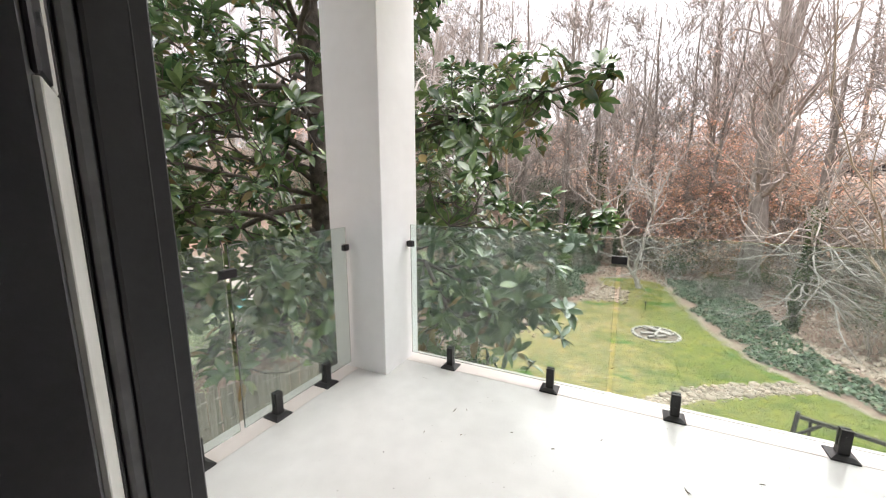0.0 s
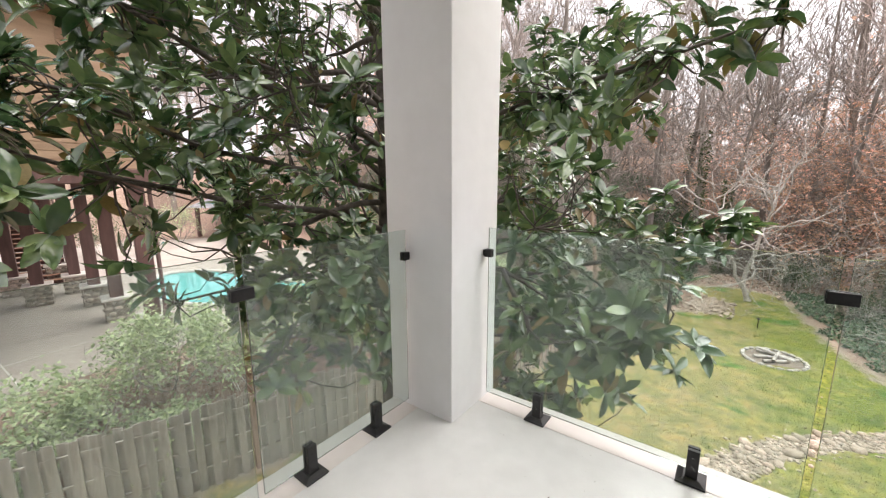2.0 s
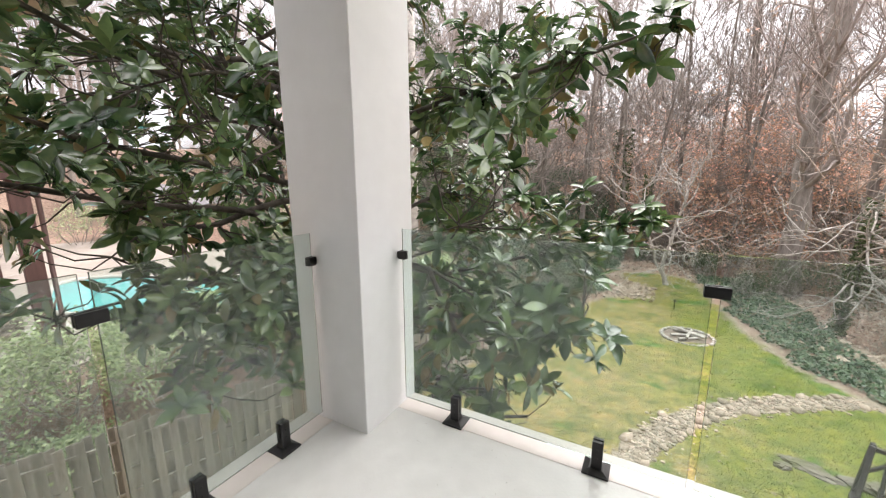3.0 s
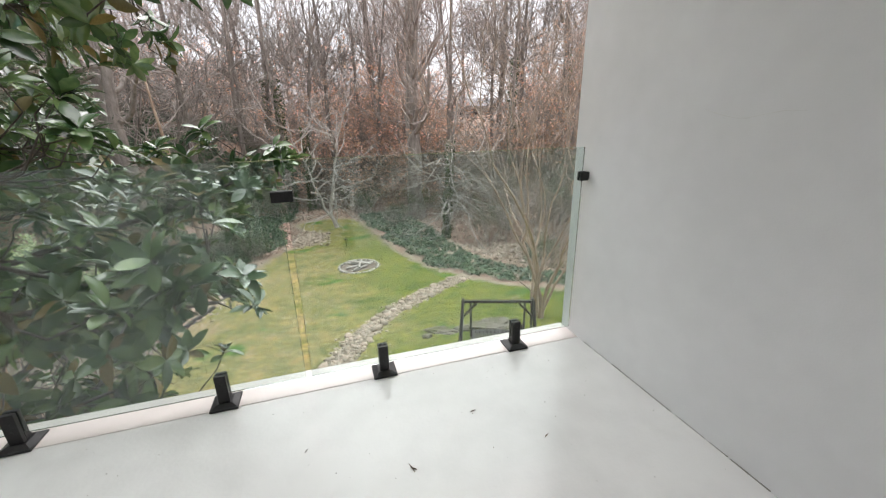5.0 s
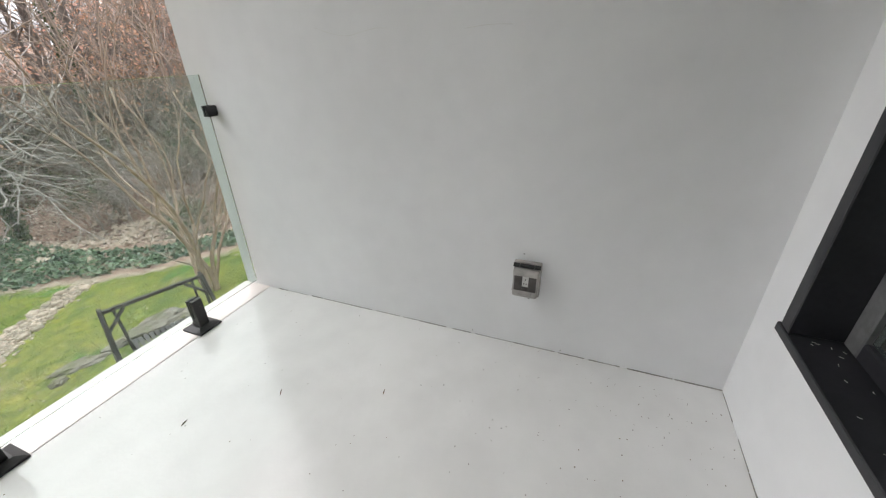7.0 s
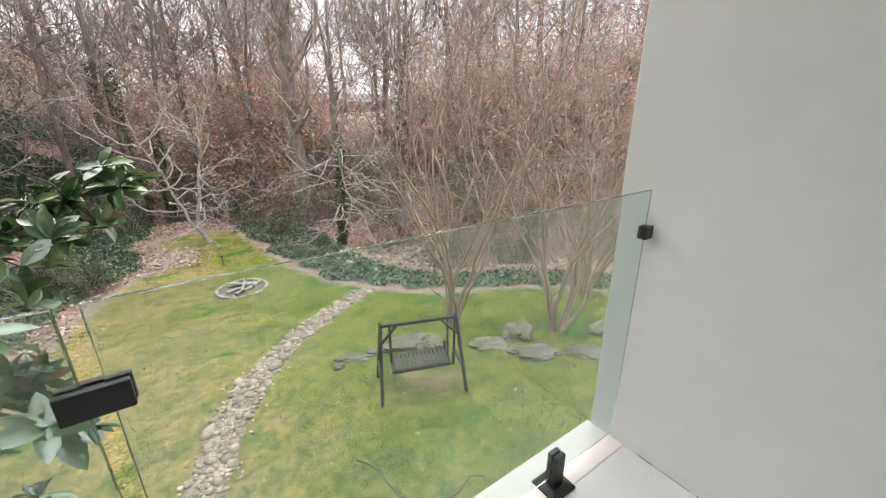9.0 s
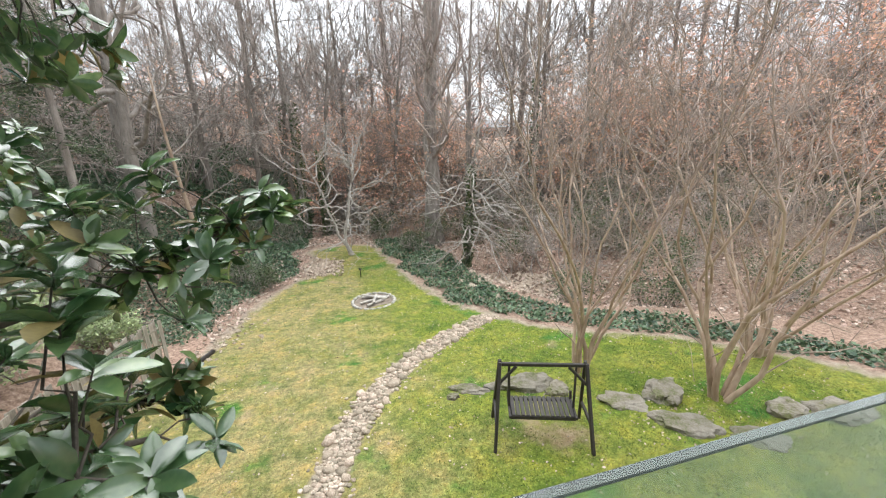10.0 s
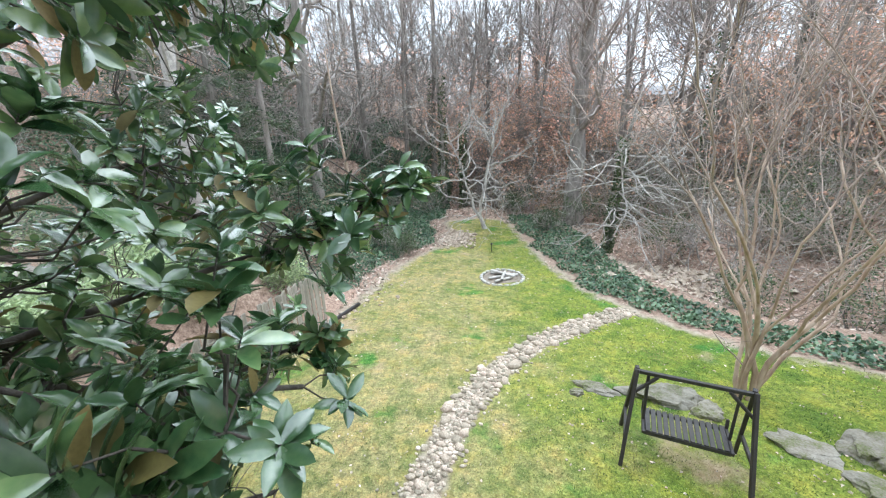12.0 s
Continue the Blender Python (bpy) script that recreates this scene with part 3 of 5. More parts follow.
gx = np.concatenate((np.array([-900, -500, -260, -150, -95, -70, -55, -44, -36, -30, -25, -21, -18, -15.5, -13.5, -12, -10.8]), np.arange(-9.9, 20.1, 0.36),
                     np.array([20.8, 22, 24, 26.5, 29, 32, 36, 41, 47, 55, 66, 85, 120, 200, 400, 900])))
gy = np.concatenate((np.array([-900, -400, -200, -100, -60, -35, -22, -14, -9, -6]), np.arange(-4.5, 32, 0.36), np.arange(33, 60, 1.5),
                     np.array([62, 66, 72, 80, 92, 110, 150, 230, 450, 900])))
XX, YY = np.meshgrid(gx, gy)
P = np.stack((XX.ravel(), YY.ravel()), 1)
Z = height(P)
nx, ny = len(gx), len(gy)
gv = np.column_stack((P, Z))
gf = [(j * nx + i, j * nx + i + 1, (j + 1) * nx + i + 1, (j + 1) * nx + i) for j in range(ny - 1) for i in range(nx - 1)]


def ground_material():
    m = bpy.data.materials.new("lawn_and_leaf_litter")
    m.use_nodes = True
    n, l = m.node_tree.nodes, m.node_tree.links
    b = n["Principled BSDF"]
    b.inputs["Roughness"].default_value = 0.9
    b.inputs["Specular IOR Level"].default_value = 0.2
    co = n.new("ShaderNodeTexCoord")

    def tex(scale, detail=6, rough=0.6):
        t = n.new("ShaderNodeTexNoise")
        t.inputs["Scale"].default_value, t.inputs["Detail"].default_value, t.inputs["Roughness"].default_value = scale, detail, rough
        l.new(co.outputs["Object"], t.inputs["Vector"])
        return t.outputs["Fac"]

    def ramp(src, stops):
        r = n.new("ShaderNodeValToRGB")
        e = r.color_ramp.elements
        e[0].position, e[0].color = stops[0][0], (*stops[0][1], 1)
        e[1].position, e[1].color = stops[-1][0], (*stops[-1][1], 1)
        for pos, c in stops[1:-1]:
            e.new(pos).color = (*c, 1)
        l.new(src, r.inputs["Fac"])
        return r.outputs["Color"]

    def mix(fac, a, c, kind="MIX"):
        x = n.new("ShaderNodeMix")
        x.data_type, x.blend_type = "RGBA", kind
        if isinstance(fac, float):
            x.inputs["Factor"].default_value = fac
        else:
            l.new(fac, x.inputs["Factor"])
        l.new(a, x.inputs["A"])
        l.new(c, x.inputs["B"])
        return x.outputs["Result"]

    def attr(name):
        a = n.new("ShaderNodeAttribute")
        a.attribute_name = name
        return a.outputs["Fac"]

    def band(src, lo, hi):
        r = n.new("ShaderNodeMapRange")
        r.interpolation_type = "SMOOTHSTEP"
        r.inputs["From Min"].default_value, r.inputs["From Max"].default_value = lo, hi
        l.new(src, r.inputs["Value"])
        return r.outputs["Result"]

    def plus(a, c, k):
        r = n.new("ShaderNodeMath")
        r.operation = "MULTIPLY_ADD"
        l.new(c, r.inputs[0])
        r.inputs[1].default_value = k
        l.new(a, r.inputs[2])
        return r.outputs[0]

    moss = ramp(tex(0.55, 7), [(0.3, (0.0766, 0.134, 0.0252)), (0.42, (0.146, 0.198, 0.0324)), (0.55, (0.214, 0.245, 0.0504)), (0.66, (0.184, 0.213, 0.0504)), (0.75, (0.0922, 0.174, 0.0432))])
    dry = ramp(tex(1.1, 7), [(0.35, (0.176, 0.19, 0.0648)), (0.5, (0.276, 0.253, 0.115)), (0.72, (0.337, 0.272, 0.151))])
    green = ramp(tex(2.0, 5), [(0.35, (0.0537, 0.158, 0.0288)), (0.65, (0.108, 0.213, 0.0432))])
    g1 = mix(band(plus(attr("west"), tex(0.8), 0.8), 0.45, 0.95), moss, dry)
    g2 = mix(band(tex(0.42, 4), 0.57, 0.66), g1, green)
    fine = ramp(tex(26, 4, 0.75), [(0.3, (0.4, 0.42, 0.36)), (0.7, (1.7, 1.65, 1.6))])
    clump = ramp(tex(8, 5, 0.7), [(0.3, (0.42, 0.47, 0.42)), (0.7, (1.55, 1.5, 1.45))])
    mottle = ramp(tex(2.6, 7, 0.72), [(0.36, (0.48, 0.6, 0.52)), (0.5, (0.93, 0.93, 0.9)), (0.64, (1.38, 1.12, 0.95))])
    g3 = mix(0.8, mix(0.8, mix(0.75, g2, mottle, "MULTIPLY"), clump, "MULTIPLY"), fine, "MULTIPLY")
    speck = band(tex(38, 2), 0.69, 0.73)
    pale = ramp(tex(3), [(0.3, (0.42, 0.36, 0.27)), (0.7, (0.55, 0.5, 0.42))])
    worn = mix(band(tex(0.33, 6), 0.6, 0.7), g3, ramp(tex(7, 5), [(0.3, (0.3, 0.21, 0.12)), (0.7, (0.46, 0.36, 0.24))]))
    lawn = mix(speck, worn, pale)
    litter_a = ramp(tex(9, 8, 0.8), [(0.3, (0.07, 0.05, 0.038)), (0.44, (0.22, 0.16, 0.125)), (0.56, (0.38, 0.29, 0.235)), (0.7, (0.58, 0.5, 0.43))])
    litter_b = ramp(tex(0.25, 5), [(0.35, (0.75, 0.7, 0.65)), (0.65, (1.25, 1.1, 1.05))])
    litter = mix(0.8, litter_a, litter_b, "MULTIPLY")
    soil = ramp(tex(5, 6), [(0.3, (0.22, 0.17, 0.125)), (0.7, (0.46, 0.39, 0.31))])
    edge = plus(attr("lawn"), tex(1.6, 6), 0.5)
    c1 = mix(band(edge, 0.62, 0.78), litter, soil)
    c2 = mix(band(edge, 0.74, 0.9), c1, lawn)
    c3 = mix(band(plus(attr("track"), tex(3, 4), 0.35), 0.7, 0.95), c2, soil)
    l.new(c3, b.inputs["Base Color"])
    bp = n.new("ShaderNodeBump")
    bp.inputs["Strength"].default_value, bp.inputs["Distance"].default_value = 0.7, 0.05
    l.new(tex(22, 6, 0.75), bp.inputs["Height"])
    l.new(bp.outputs["Normal"], b.inputs["Normal"])
    return m


GROUND = ground_material()
gme = mesh_of("ground", gv, gf, GROUND, True)
dl = lawn_distance(P)
dt = seg_dist(P, TRACK, False)
for nm, val in (("lawn", np.clip(0.5 - dl * 0.35, 0, 1)), ("track", np.clip(1.12 - dt * 1.45, 0, 1)), ("west", np.clip(0.75 - (P[:, 0] + 1.5) * 0.1, 0, 0.8))):
    at = gme.attributes.new(nm, "FLOAT", "POINT")
    at.data.foreach_set("value", val.astype(np.float32))
tagged(new("ground", gme), "mossy winter lawn running into brown leaf-littered woodland slope", "ground", kind="structure")

# ---------------------------------------------------------------- plants: generators
def grow(rng, start, direction, length, radius, depth, lines, sides=5, bend=0.25, up=0.15, kids=(3, 5), spread=0.8, shrink=0.6, first=0.3, tips=None, minr=0.004):
    """Adds a limb and its branches as tapered tubes."""
    n = max(3, min(8, int(length / 0.5) + 2)) if depth > 0 else 3
    pts, d = [np.array(start, float)], np.array(direction, float)
    d /= np.linalg.norm(d)
    dirs = [d]
    for i in range(n - 1):
        d = d + rng.normal(0, bend, 3) * 0.5 + np.array((0, 0, up * 0.3))
        d /= np.linalg.norm(d)
        dirs.append(d)
        pts.append(pts[-1] + d * length / (n - 1))
    rad = np.maximum(np.linspace(radius, radius * (0.45 if depth > 0 else 0.3), n), minr)
    lines.append((pts, rad, sides if depth > 1 else (4 if depth == 1 else 3)))
    if tips is not None and depth <= 0:
        tips.append((pts[-1], dirs[-1]))
    if depth <= 0:
        return
    for k in range(rng.integers(kids[0], kids[1] + 1)):
        f = first + (1 - first) * rng.random() ** 0.8
        i = min(n - 2, int(f * (n - 1)))
        w = f * (n - 1) - i
        s = pts[i] * (1 - w) + pts[i + 1] * w
        side = rng.normal(size=3)
        side -= dirs[i] * (side @ dirs[i])
        side /= np.linalg.norm(side) + 1e-9
        nd = dirs[i] * (1 - spread * 0.5) + side * spread + np.array((0, 0, up))
        grow(rng, s, nd, length * shrink * rng.uniform(0.7, 1.15), max(minr, rad[i] * 0.55), depth - 1, lines, sides, bend, up, kids, spread, shrink, first, tips, minr)


def tall_tree_meshes(seed, h, r, fork=False):
    rng = np.random.default_rng(seed)
    trunk, twigs = [], []
    n = 9
    lean = rng.normal(0, 0.03, 2)
    pts = [np.array((lean[0] * h * (i / n) ** 1.3 + rng.normal(0, 0.06), lean[1] * h * (i / n) ** 1.3 + rng.normal(0, 0.06), h * i / n - (0.5 if i == 0 else 0))) for i in range(n + 1)]
    rad = [r * 1.35] + [r * (1 - 0.75 * (i / n)) for i in range(1, n + 1)]
    trunk.append((pts, rad, 9))
    if fork:
        a = pts[3]
        q = [a + np.array((0.12 * k, 0.05 * k, h * 0.085 * k)) * np.array((1 + 0.5 * k * 0.3, 1, 1)) for k in range(8)]
        trunk.append((q, [r * 0.8 * (1 - 0.09 * k) for k in range(8)], 8))
    for k in range(rng.integers(17, 24)):
        f = rng.uniform(0.26, 0.98)
        i = min(n - 1, int(f * n))
        w = f * n - i
        s = pts[i] * (1 - w) + pts[i + 1] * w
        a = rng.uniform(0, 6.283)
        d = (math.cos(a), math.sin(a), rng.uniform(0.25, 1.1))
        grow(rng, s, d, h * rng.uniform(0.12, 0.26) * (1.25 - 0.6 * f), r * 0.28 * (1.1 - 0.7 * f), 3, twigs, 5, 0.32, 0.24, (2, 4), 0.6, 0.68, minr=0.017)
    return tubes("trunk", trunk, BARK), tubes("crown", twigs, CROWN)


TALL = [tall_tree_meshes(10 + i, h, r) for i, (h, r) in enumerate(((20, 0.26), (17, 0.2), (22, 0.32), (15, 0.15), (18, 0.22)))]


def ivy_sleeve(seed, h, r):
    rng = np.random.default_rng(seed)
    n = 1500
    zz = h * rng.random(n) ** 1.2
    a = rng.uniform(0, 6.283, n)
    rr = r + 0.2 * rng.random(n) * (1 + 0.6 * np.sin(zz * 2.1 + a)) * (1 - 0.4 * zz / h)
    return scatter_leaves("ivy", np.column_stack((np.cos(a) * rr, np.sin(a) * rr, zz)), 0.13, IVYTREE, rng, 0, 0.85)


IVYSLEEVE = [ivy_sleeve(90, 9, 0.2), ivy_sleeve(91, 6, 0.16)]


def tall_tree(kind, x, y, turn, size, label="tall bare grey-brown woodland tree in winter", ivy=None):
    t = tagged(base("tree", Matrix.Translation((x, y, hz(x, y))) @ pose(0, 0, 0, 0, 0, turn) @ Matrix.Scale(size, 4)), label, "tree", "woodland trees")
    put(new("trunk", TALL[kind][0]), t)
    put(new("crown", TALL[kind][1]), t)
    if ivy is not None:
        put(new("ivy", IVYSLEEVE[ivy]), t)
    return t


rt = random.Random(21)
# trees that stand out one by one: kind, x, y, size, ivy
for kind, x, y, s, ivy in ((0, -7.9, 35, 1.0, None), (2, -11.5, 31, 1.05, None), (1, -4.4, 36, 1.1, None), (0, -2.2, 38, 1.0, 0), (1, -0.9, 34, 1.15, 0),
                           (4, 3.1, 36, 1.1, None), (1, 13.2, 33, 1.15, None), (3, 14.3, 34, 1.3, None), (1, 17.3, 28.5, 1.1, 0), (4, 18.8, 30, 1.1, None),
                           (2, 23.6, 30.5, 1.0, 0), (3, -14.5, 27, 1.2, None), (0, -18, 30, 1.0, None), (4, 28, 27, 1.1, None), (1, 33, 24, 1.1, None),
                           (3, 6.9, 35, 1.3, None), (3, 0.8, 33, 1.2, 1), (0, 31, 33, 1.1, None), (3, 20.5, 25, 1.0, None)):
    tall_tree(kind, x, y, rt.uniform(0, 360), s, "tall ivy-clad woodland tree with bare crown" if ivy is not None else "tall bare grey-brown woodland tree in winter", ivy)
for i in range(110):
    a = radians(rt.uniform(-75, 78))
    r = rt.uniform(38, 82)
    x, y = 2 + r * math.sin(a), r * math.cos(a)
    if y < 12 and x < 0:
        y += 14
    if (14 < x < 36 and 45 < y < 66) or (0.27 < a < 0.5 and i % 3):
        continue
    tall_tree(rt.randrange(5), x, y, rt.uniform(0, 360), rt.uniform(0.8, 1.15))

# forked big tree
ft = tagged(base("tree", pose(8.9, 28.5, hz(8.9, 28.5), 0, 0, 20)), "massive forked grey tree trunk with bare crown", "tree", "woodland trees")
mt = tall_tree_meshes(61, 22, 0.64, True)
put(new("trunk", mt[0]), ft)
put(new("crown", mt[1]), ft)

# gnarled oak limb tree
ok = tagged(base("tree", pose(-9.2, 26.5, hz(-9.2, 26.5))), "dark gnarled oak with long crooked bare limbs", "tree", "woodland trees")
rng = np.random.default_rng(33)
lines = [([(0, 0, -0.5), (0.1, 0, 2), (-0.1, 0.1, 5), (0.2, 0, 8), (0.1, 0.1, 12), (0.3, 0, 15)], [0.42, 0.34, 0.31, 0.27, 0.2, 0.1], 9)]
twl = []
for z, d, ln in ((5, (1, -0.4, 0.05), 5.5), (6.5, (1, 0.3, 0.5), 5), (8, (-1, -0.2, 0.5), 5), (9.5, (0.6, -0.8, 0.7), 4.5), (11, (-0.5, 0.6, 0.9), 4), (7.2, (-0.8, -0.6, 0.3), 5)):
    grow(rng, (0.1, 0.05, z), d, ln, 0.17, 3, twl, 6, 0.75, 0.2, (4, 5), 0.8, 0.6, minr=0.008)
put(new("trunk", tubes("trunk", lines, BARK)), ok)
put(new("crown", tubes("crown", twl, BARK)), ok)

# slim pale-barked tree on the ivy bank
sl = tagged(base("tree", pose(-5.6, 22.6, hz(-5.6, 22.6))), "slender leaning tree with tan bark on the ivy bank", "tree", "woodland trees")
rng = np.random.default_rng(35)
lines = [([(0.5, 0, -0.4), (0.35, 0, 1.5), (0.1, 0, 3.2), (-0.15, 0.1, 5), (-0.35, 0, 7.5), (-0.5, 0, 10.5)], [0.15, 0.12, 0.11, 0.085, 0.06, 0.03], 8)]
twl = []
for z, d, ln in ((3.1, (-1, -0.3, 0.75), 3.2), (3.6, (1, 0.1, 0.45), 3.0), (4.6, (0.9, -0.5, 0.3), 2.6), (5.4, (-1, 0, 0.3), 2.6), (6.5, (0.8, 0.6, 0.6), 2.4), (8, (-0.6, -0.4, 0.8), 2.0)):
    grow(rng, (0.1 - z * 0.05, 0.05, z), d, ln, 0.05, 2, twl, 5, 0.35, 0.12, (4, 6), 0.7, 0.55, minr=0.006)
put(new("trunk", tubes("trunk", lines, MYRTLE)), sl)
put(new("crown", tubes("crown", twl, TWIG)), sl)

# pale little tree at the tip of the lawn
pl = tagged(base("tree", pose(2.23, 24.3, hz(2.23, 24.3))), "small pale-barked bare tree with wide white branches on the lawn's tip", "tree")
rng = np.random.default_rng(41)
lines, twl = [], []
lines.append(([(0.25, 0, -0.2), (0.08, 0, 0.3), (-0.12, 0.02, 0.9), (-0.05, 0, 1.7), (0.22, 0.05, 2.6), (0.35, 0, 3.8), (0.75, 0, 5.2), (0.85, 0, 7.2)], [0.21, 0.14, 0.12, 0.1, 0.085, 0.065, 0.04, 0.012], 8))
lines.append(([(-0.08, 0, 0.7), (-0.5, 0.05, 1.3), (-0.62, 0.05, 2.0), (-0.95, 0, 2.8), (-1.2, 0.1, 4.0), (-1.9, 0, 5.6), (-2.1, 0, 7.0)], [0.11, 0.09, 0.08, 0.065, 0.05, 0.03, 0.01], 8))
for k in range(30):
    z = rng.uniform(1.9, 6.2)
    a = rng.uniform(0, 6.283)
    low = z < 3.3
    x0 = np.interp(z, (1, 3, 5.6), (-0.05, 0.28, 0.78)) if k % 2 else np.interp(z, (1.3, 2.8, 5.6), (-0.5, -0.95, -1.9))
    grow(rng, (x0, 0, z), (math.cos(a), math.sin(a) * 0.8, rng.uniform(0.05, 0.5) if low else rng.uniform(0.4, 1.0)), rng.uniform(2.8, 4.4) if low else rng.uniform(2.4, 3.8), 0.045, 2, twl, 5, 0.65,
         0.14, (2, 4), 0.75, 0.55, minr=0.009)
put(new("trunk", tubes("trunk", lines, PALE)), pl)
put(new("crown", tubes("crown", twl, PALE)), pl)

# thin ivy-wrapped tree with pale sprawling limbs
iv = tagged(base("tree", pose(9.0, 21.0, hz(9.0, 21.0), 0, 4, 0)), "thin ivy-wrapped tree with sprawling pale limbs", "tree", "woodland trees")
rng = np.random.default_rng(44)
lines, twl = [([(0, 0, -0.4), (0.1, 0, 2), (0.2, 0, 4), (0.1, 0, 6.2), (0.35, 0, 8.5)], [0.14, 0.12, 0.1, 0.07, 0.03], 8)], []
for k in range(26):
    a = rng.uniform(0, 6.283)
    z = rng.uniform(1.8, 5.4)
    grow(rng, (0.1, 0, z), (math.cos(a), -abs(math.sin(a)) * 0.8, rng.uniform(-0.1, 0.35)), rng.uniform(2.8, 4.8), 0.045, 2, twl, 5, 0.6, 0.05, (3, 4), 0.7, 0.55, minr=0.01)
put(new("trunk", tubes("trunk", lines, BARK)), iv)
put(new("crown", tubes("crown", twl, PALE)), iv)
put(new("ivy", IVYSLEEVE[1]), iv)


# ---------------------------------------------------------------- crape myrtles
def myrtle(seed, x, y, stems, name_label, h, lean, thick, splay=0.42):
    """Several bare stems from one base, each forking twice into long rising branches."""
    rng = np.random.default_rng(seed)
    t = tagged(base("crape_myrtle", pose(x, y, hz(x, y))), name_label, "tree", "crape myrtles")
    fine = []

    def fork(start, d, length, r0, level):
        n = 6
        p = [np.array(start, float)]
        for i in range(n):
            d = unit(d + rng.normal(0, 0.12, 3) * (1, 1, 0.4) + (lean[0] * 0.06, lean[1] * 0.06, 0.04))
            p.append(p[-1] + d * length / n)
        rad = np.linspace(r0 * (1.2 if level == 0 else 1.0), r0 * 0.7, n + 1)
        if level < 2:
            put(new("branch" if level else "stem", tubes("stem", [(p, rad, 8)], MYRTLE)), t)
        else:
            fine.append((p, np.linspace(r0, r0 * 0.35, n + 1), 5))
        for j in range((1, 2, 4)[level]):
            i = int(rng.integers(2, n + 1))
            b = rng.uniform(0, 6.283)
            grow(rng, p[i], d * 0.5 + (math.cos(b) * 0.8, math.sin(b) * 0.8, 0.45), h * rng.uniform(0.14, 0.26), max(0.01, rad[i] * 0.32), 1, fine, 5, 0.5, 0.15, (2, 3), 0.7, 0.62, minr=0.0062)
        if level < 2:
            for j in range(2):
                b = rng.uniform(0, 6.283)
                fork(p[-1] if j else p[-2], d + np.array((math.cos(b), math.sin(b), 0.0)) * rng.uniform(0.25, 0.55), length * rng.uniform(0.85, 1.2), r0 * 0.55, level + 1)

    for k in range(stems):
        a = k * 6.283 / stems + rng.uniform(-0.3, 0.3)
        tilt = rng.uniform(0.1, splay)
        fork((math.cos(a) * 0.12, math.sin(a) * 0.12, -0.2), np.array((math.cos(a) * tilt + lean[0], math.sin(a) * tilt + lean[1], 1.0)), h * rng.uniform(0.24, 0.34), thick * rng.uniform(0.8, 1.2), 0)
    put(new("crown", tubes("crown", fine, MYRTWIG)), t)
    return t


myrtle(51, 7.75, 7.85, 7, "multi-stemmed bare crape myrtle with tan bark on the lawn", 9.4, (0.03, 0.02), 0.05, 0.36)
myrtle(52, 9.9, 5.8, 7, "bare crape myrtle with thick tan stems beside boulders", 9.4, (0.14, 0.02), 0.06, 0.3)
myrtle(53, 12.6, 7.0, 7, "bare crape myrtle with reddish twigs at the lawn's edge", 8.0, (0.1, 0.05), 0.06)

# ---------------------------------------------------------------- undergrowth
def brush_mesh(seed, spread, h, stems, mat, leaves=0, leafmat=None, leafsize=0.09):
    rng = np.random.default_rng(seed)
    lines, cs = [], []
    for k in range(stems):
        a, r = rng.uniform(0, 6.283), spread * 0.5 * math.sqrt(rng.random())
        s = np.array((math.cos(a) * r, math.sin(a) * r, -0.2))
        d = np.array((math.cos(a) * 0.35 + rng.normal(0, 0.3), math.sin(a) * 0.35 + rng.normal(0, 0.3), 1.0))
        tips = []
        grow(rng, s, d, h * rng.uniform(0.5, 1.0), 0.02, 2, lines, 4, 0.45, 0.02, (3, 4), 0.8, 0.6, 0.2, tips, 0.009)
        cs += [q[0] for q in tips]
    tw = tubes("stems", lines, mat)
    lv = None
    if leaves:
        c = np.asarray(cs)
        c = c[rng.integers(0, len(c), leaves)] + rng.normal(0, 0.16, (leaves, 3))
        lv = scatter_leaves("leaves", c, leafsize, leafmat, rng, 0.3)
    return tw, lv


BRUSH = [brush_mesh(70, 2.6, 2.6, 24, TWIG), brush_mesh(71, 3.0, 3.4, 18, DARKTWIG), brush_mesh(72, 2.4, 2.0, 20, DARKTWIG, 1100, IVYTREE, 0.1)]
RUST = [brush_mesh(75, 3.0, 5.5, 12, TWIG, 1900, BEECH, 0.16), brush_mesh(76, 3.4, 7.0, 12, TWIG, 1700, BEECH, 0.16), brush_mesh(77, 3.0, 4.0, 12, TWIG, 1100, BEECH, 0.15)]


def thicket(kind, pool, x, y, s, label, cat):
    t = tagged(base("shrub" if cat == "shrub" else "sapling", Matrix.Translation((x, y, hz(x, y))) @ pose(0, 0, 0, 0, 0, rt.uniform(0, 360)) @ Matrix.Scale(s, 4)), label, cat, "woodland undergrowth")
    put(new("brushwood", pool[kind][0]), t)
    if pool[kind][1]:
        put(new("foliage", pool[kind][1]), t)


rt = random.Random(5)
count = 0
while count < 190:
    a, r = radians(rt.uniform(-62, 82)), rt.uniform(14, 46)
    x, y = 2 + r * math.sin(a), r * math.cos(a)
    d = lawn_distance(np.array([(x, y)]))[0]
    if d < 4.6 or (x > 6 and (d < 6.5 or r < 27 and rt.random() < 0.55)) or (x < -3.5 and y < 15) or (-24 < x < -0.5 and y < 44 and rt.random() < 0.95):
        continue
    k = rt.choice((0, 1, 2, 2))
    thicket(k, BRUSH, x, y, rt.uniform(0.8, 1.35), "tangled bare brown undergrowth on the slope" if k < 2 else "half-evergreen tangled shrub on the slope", "shrub")
    count += 1
count = 0
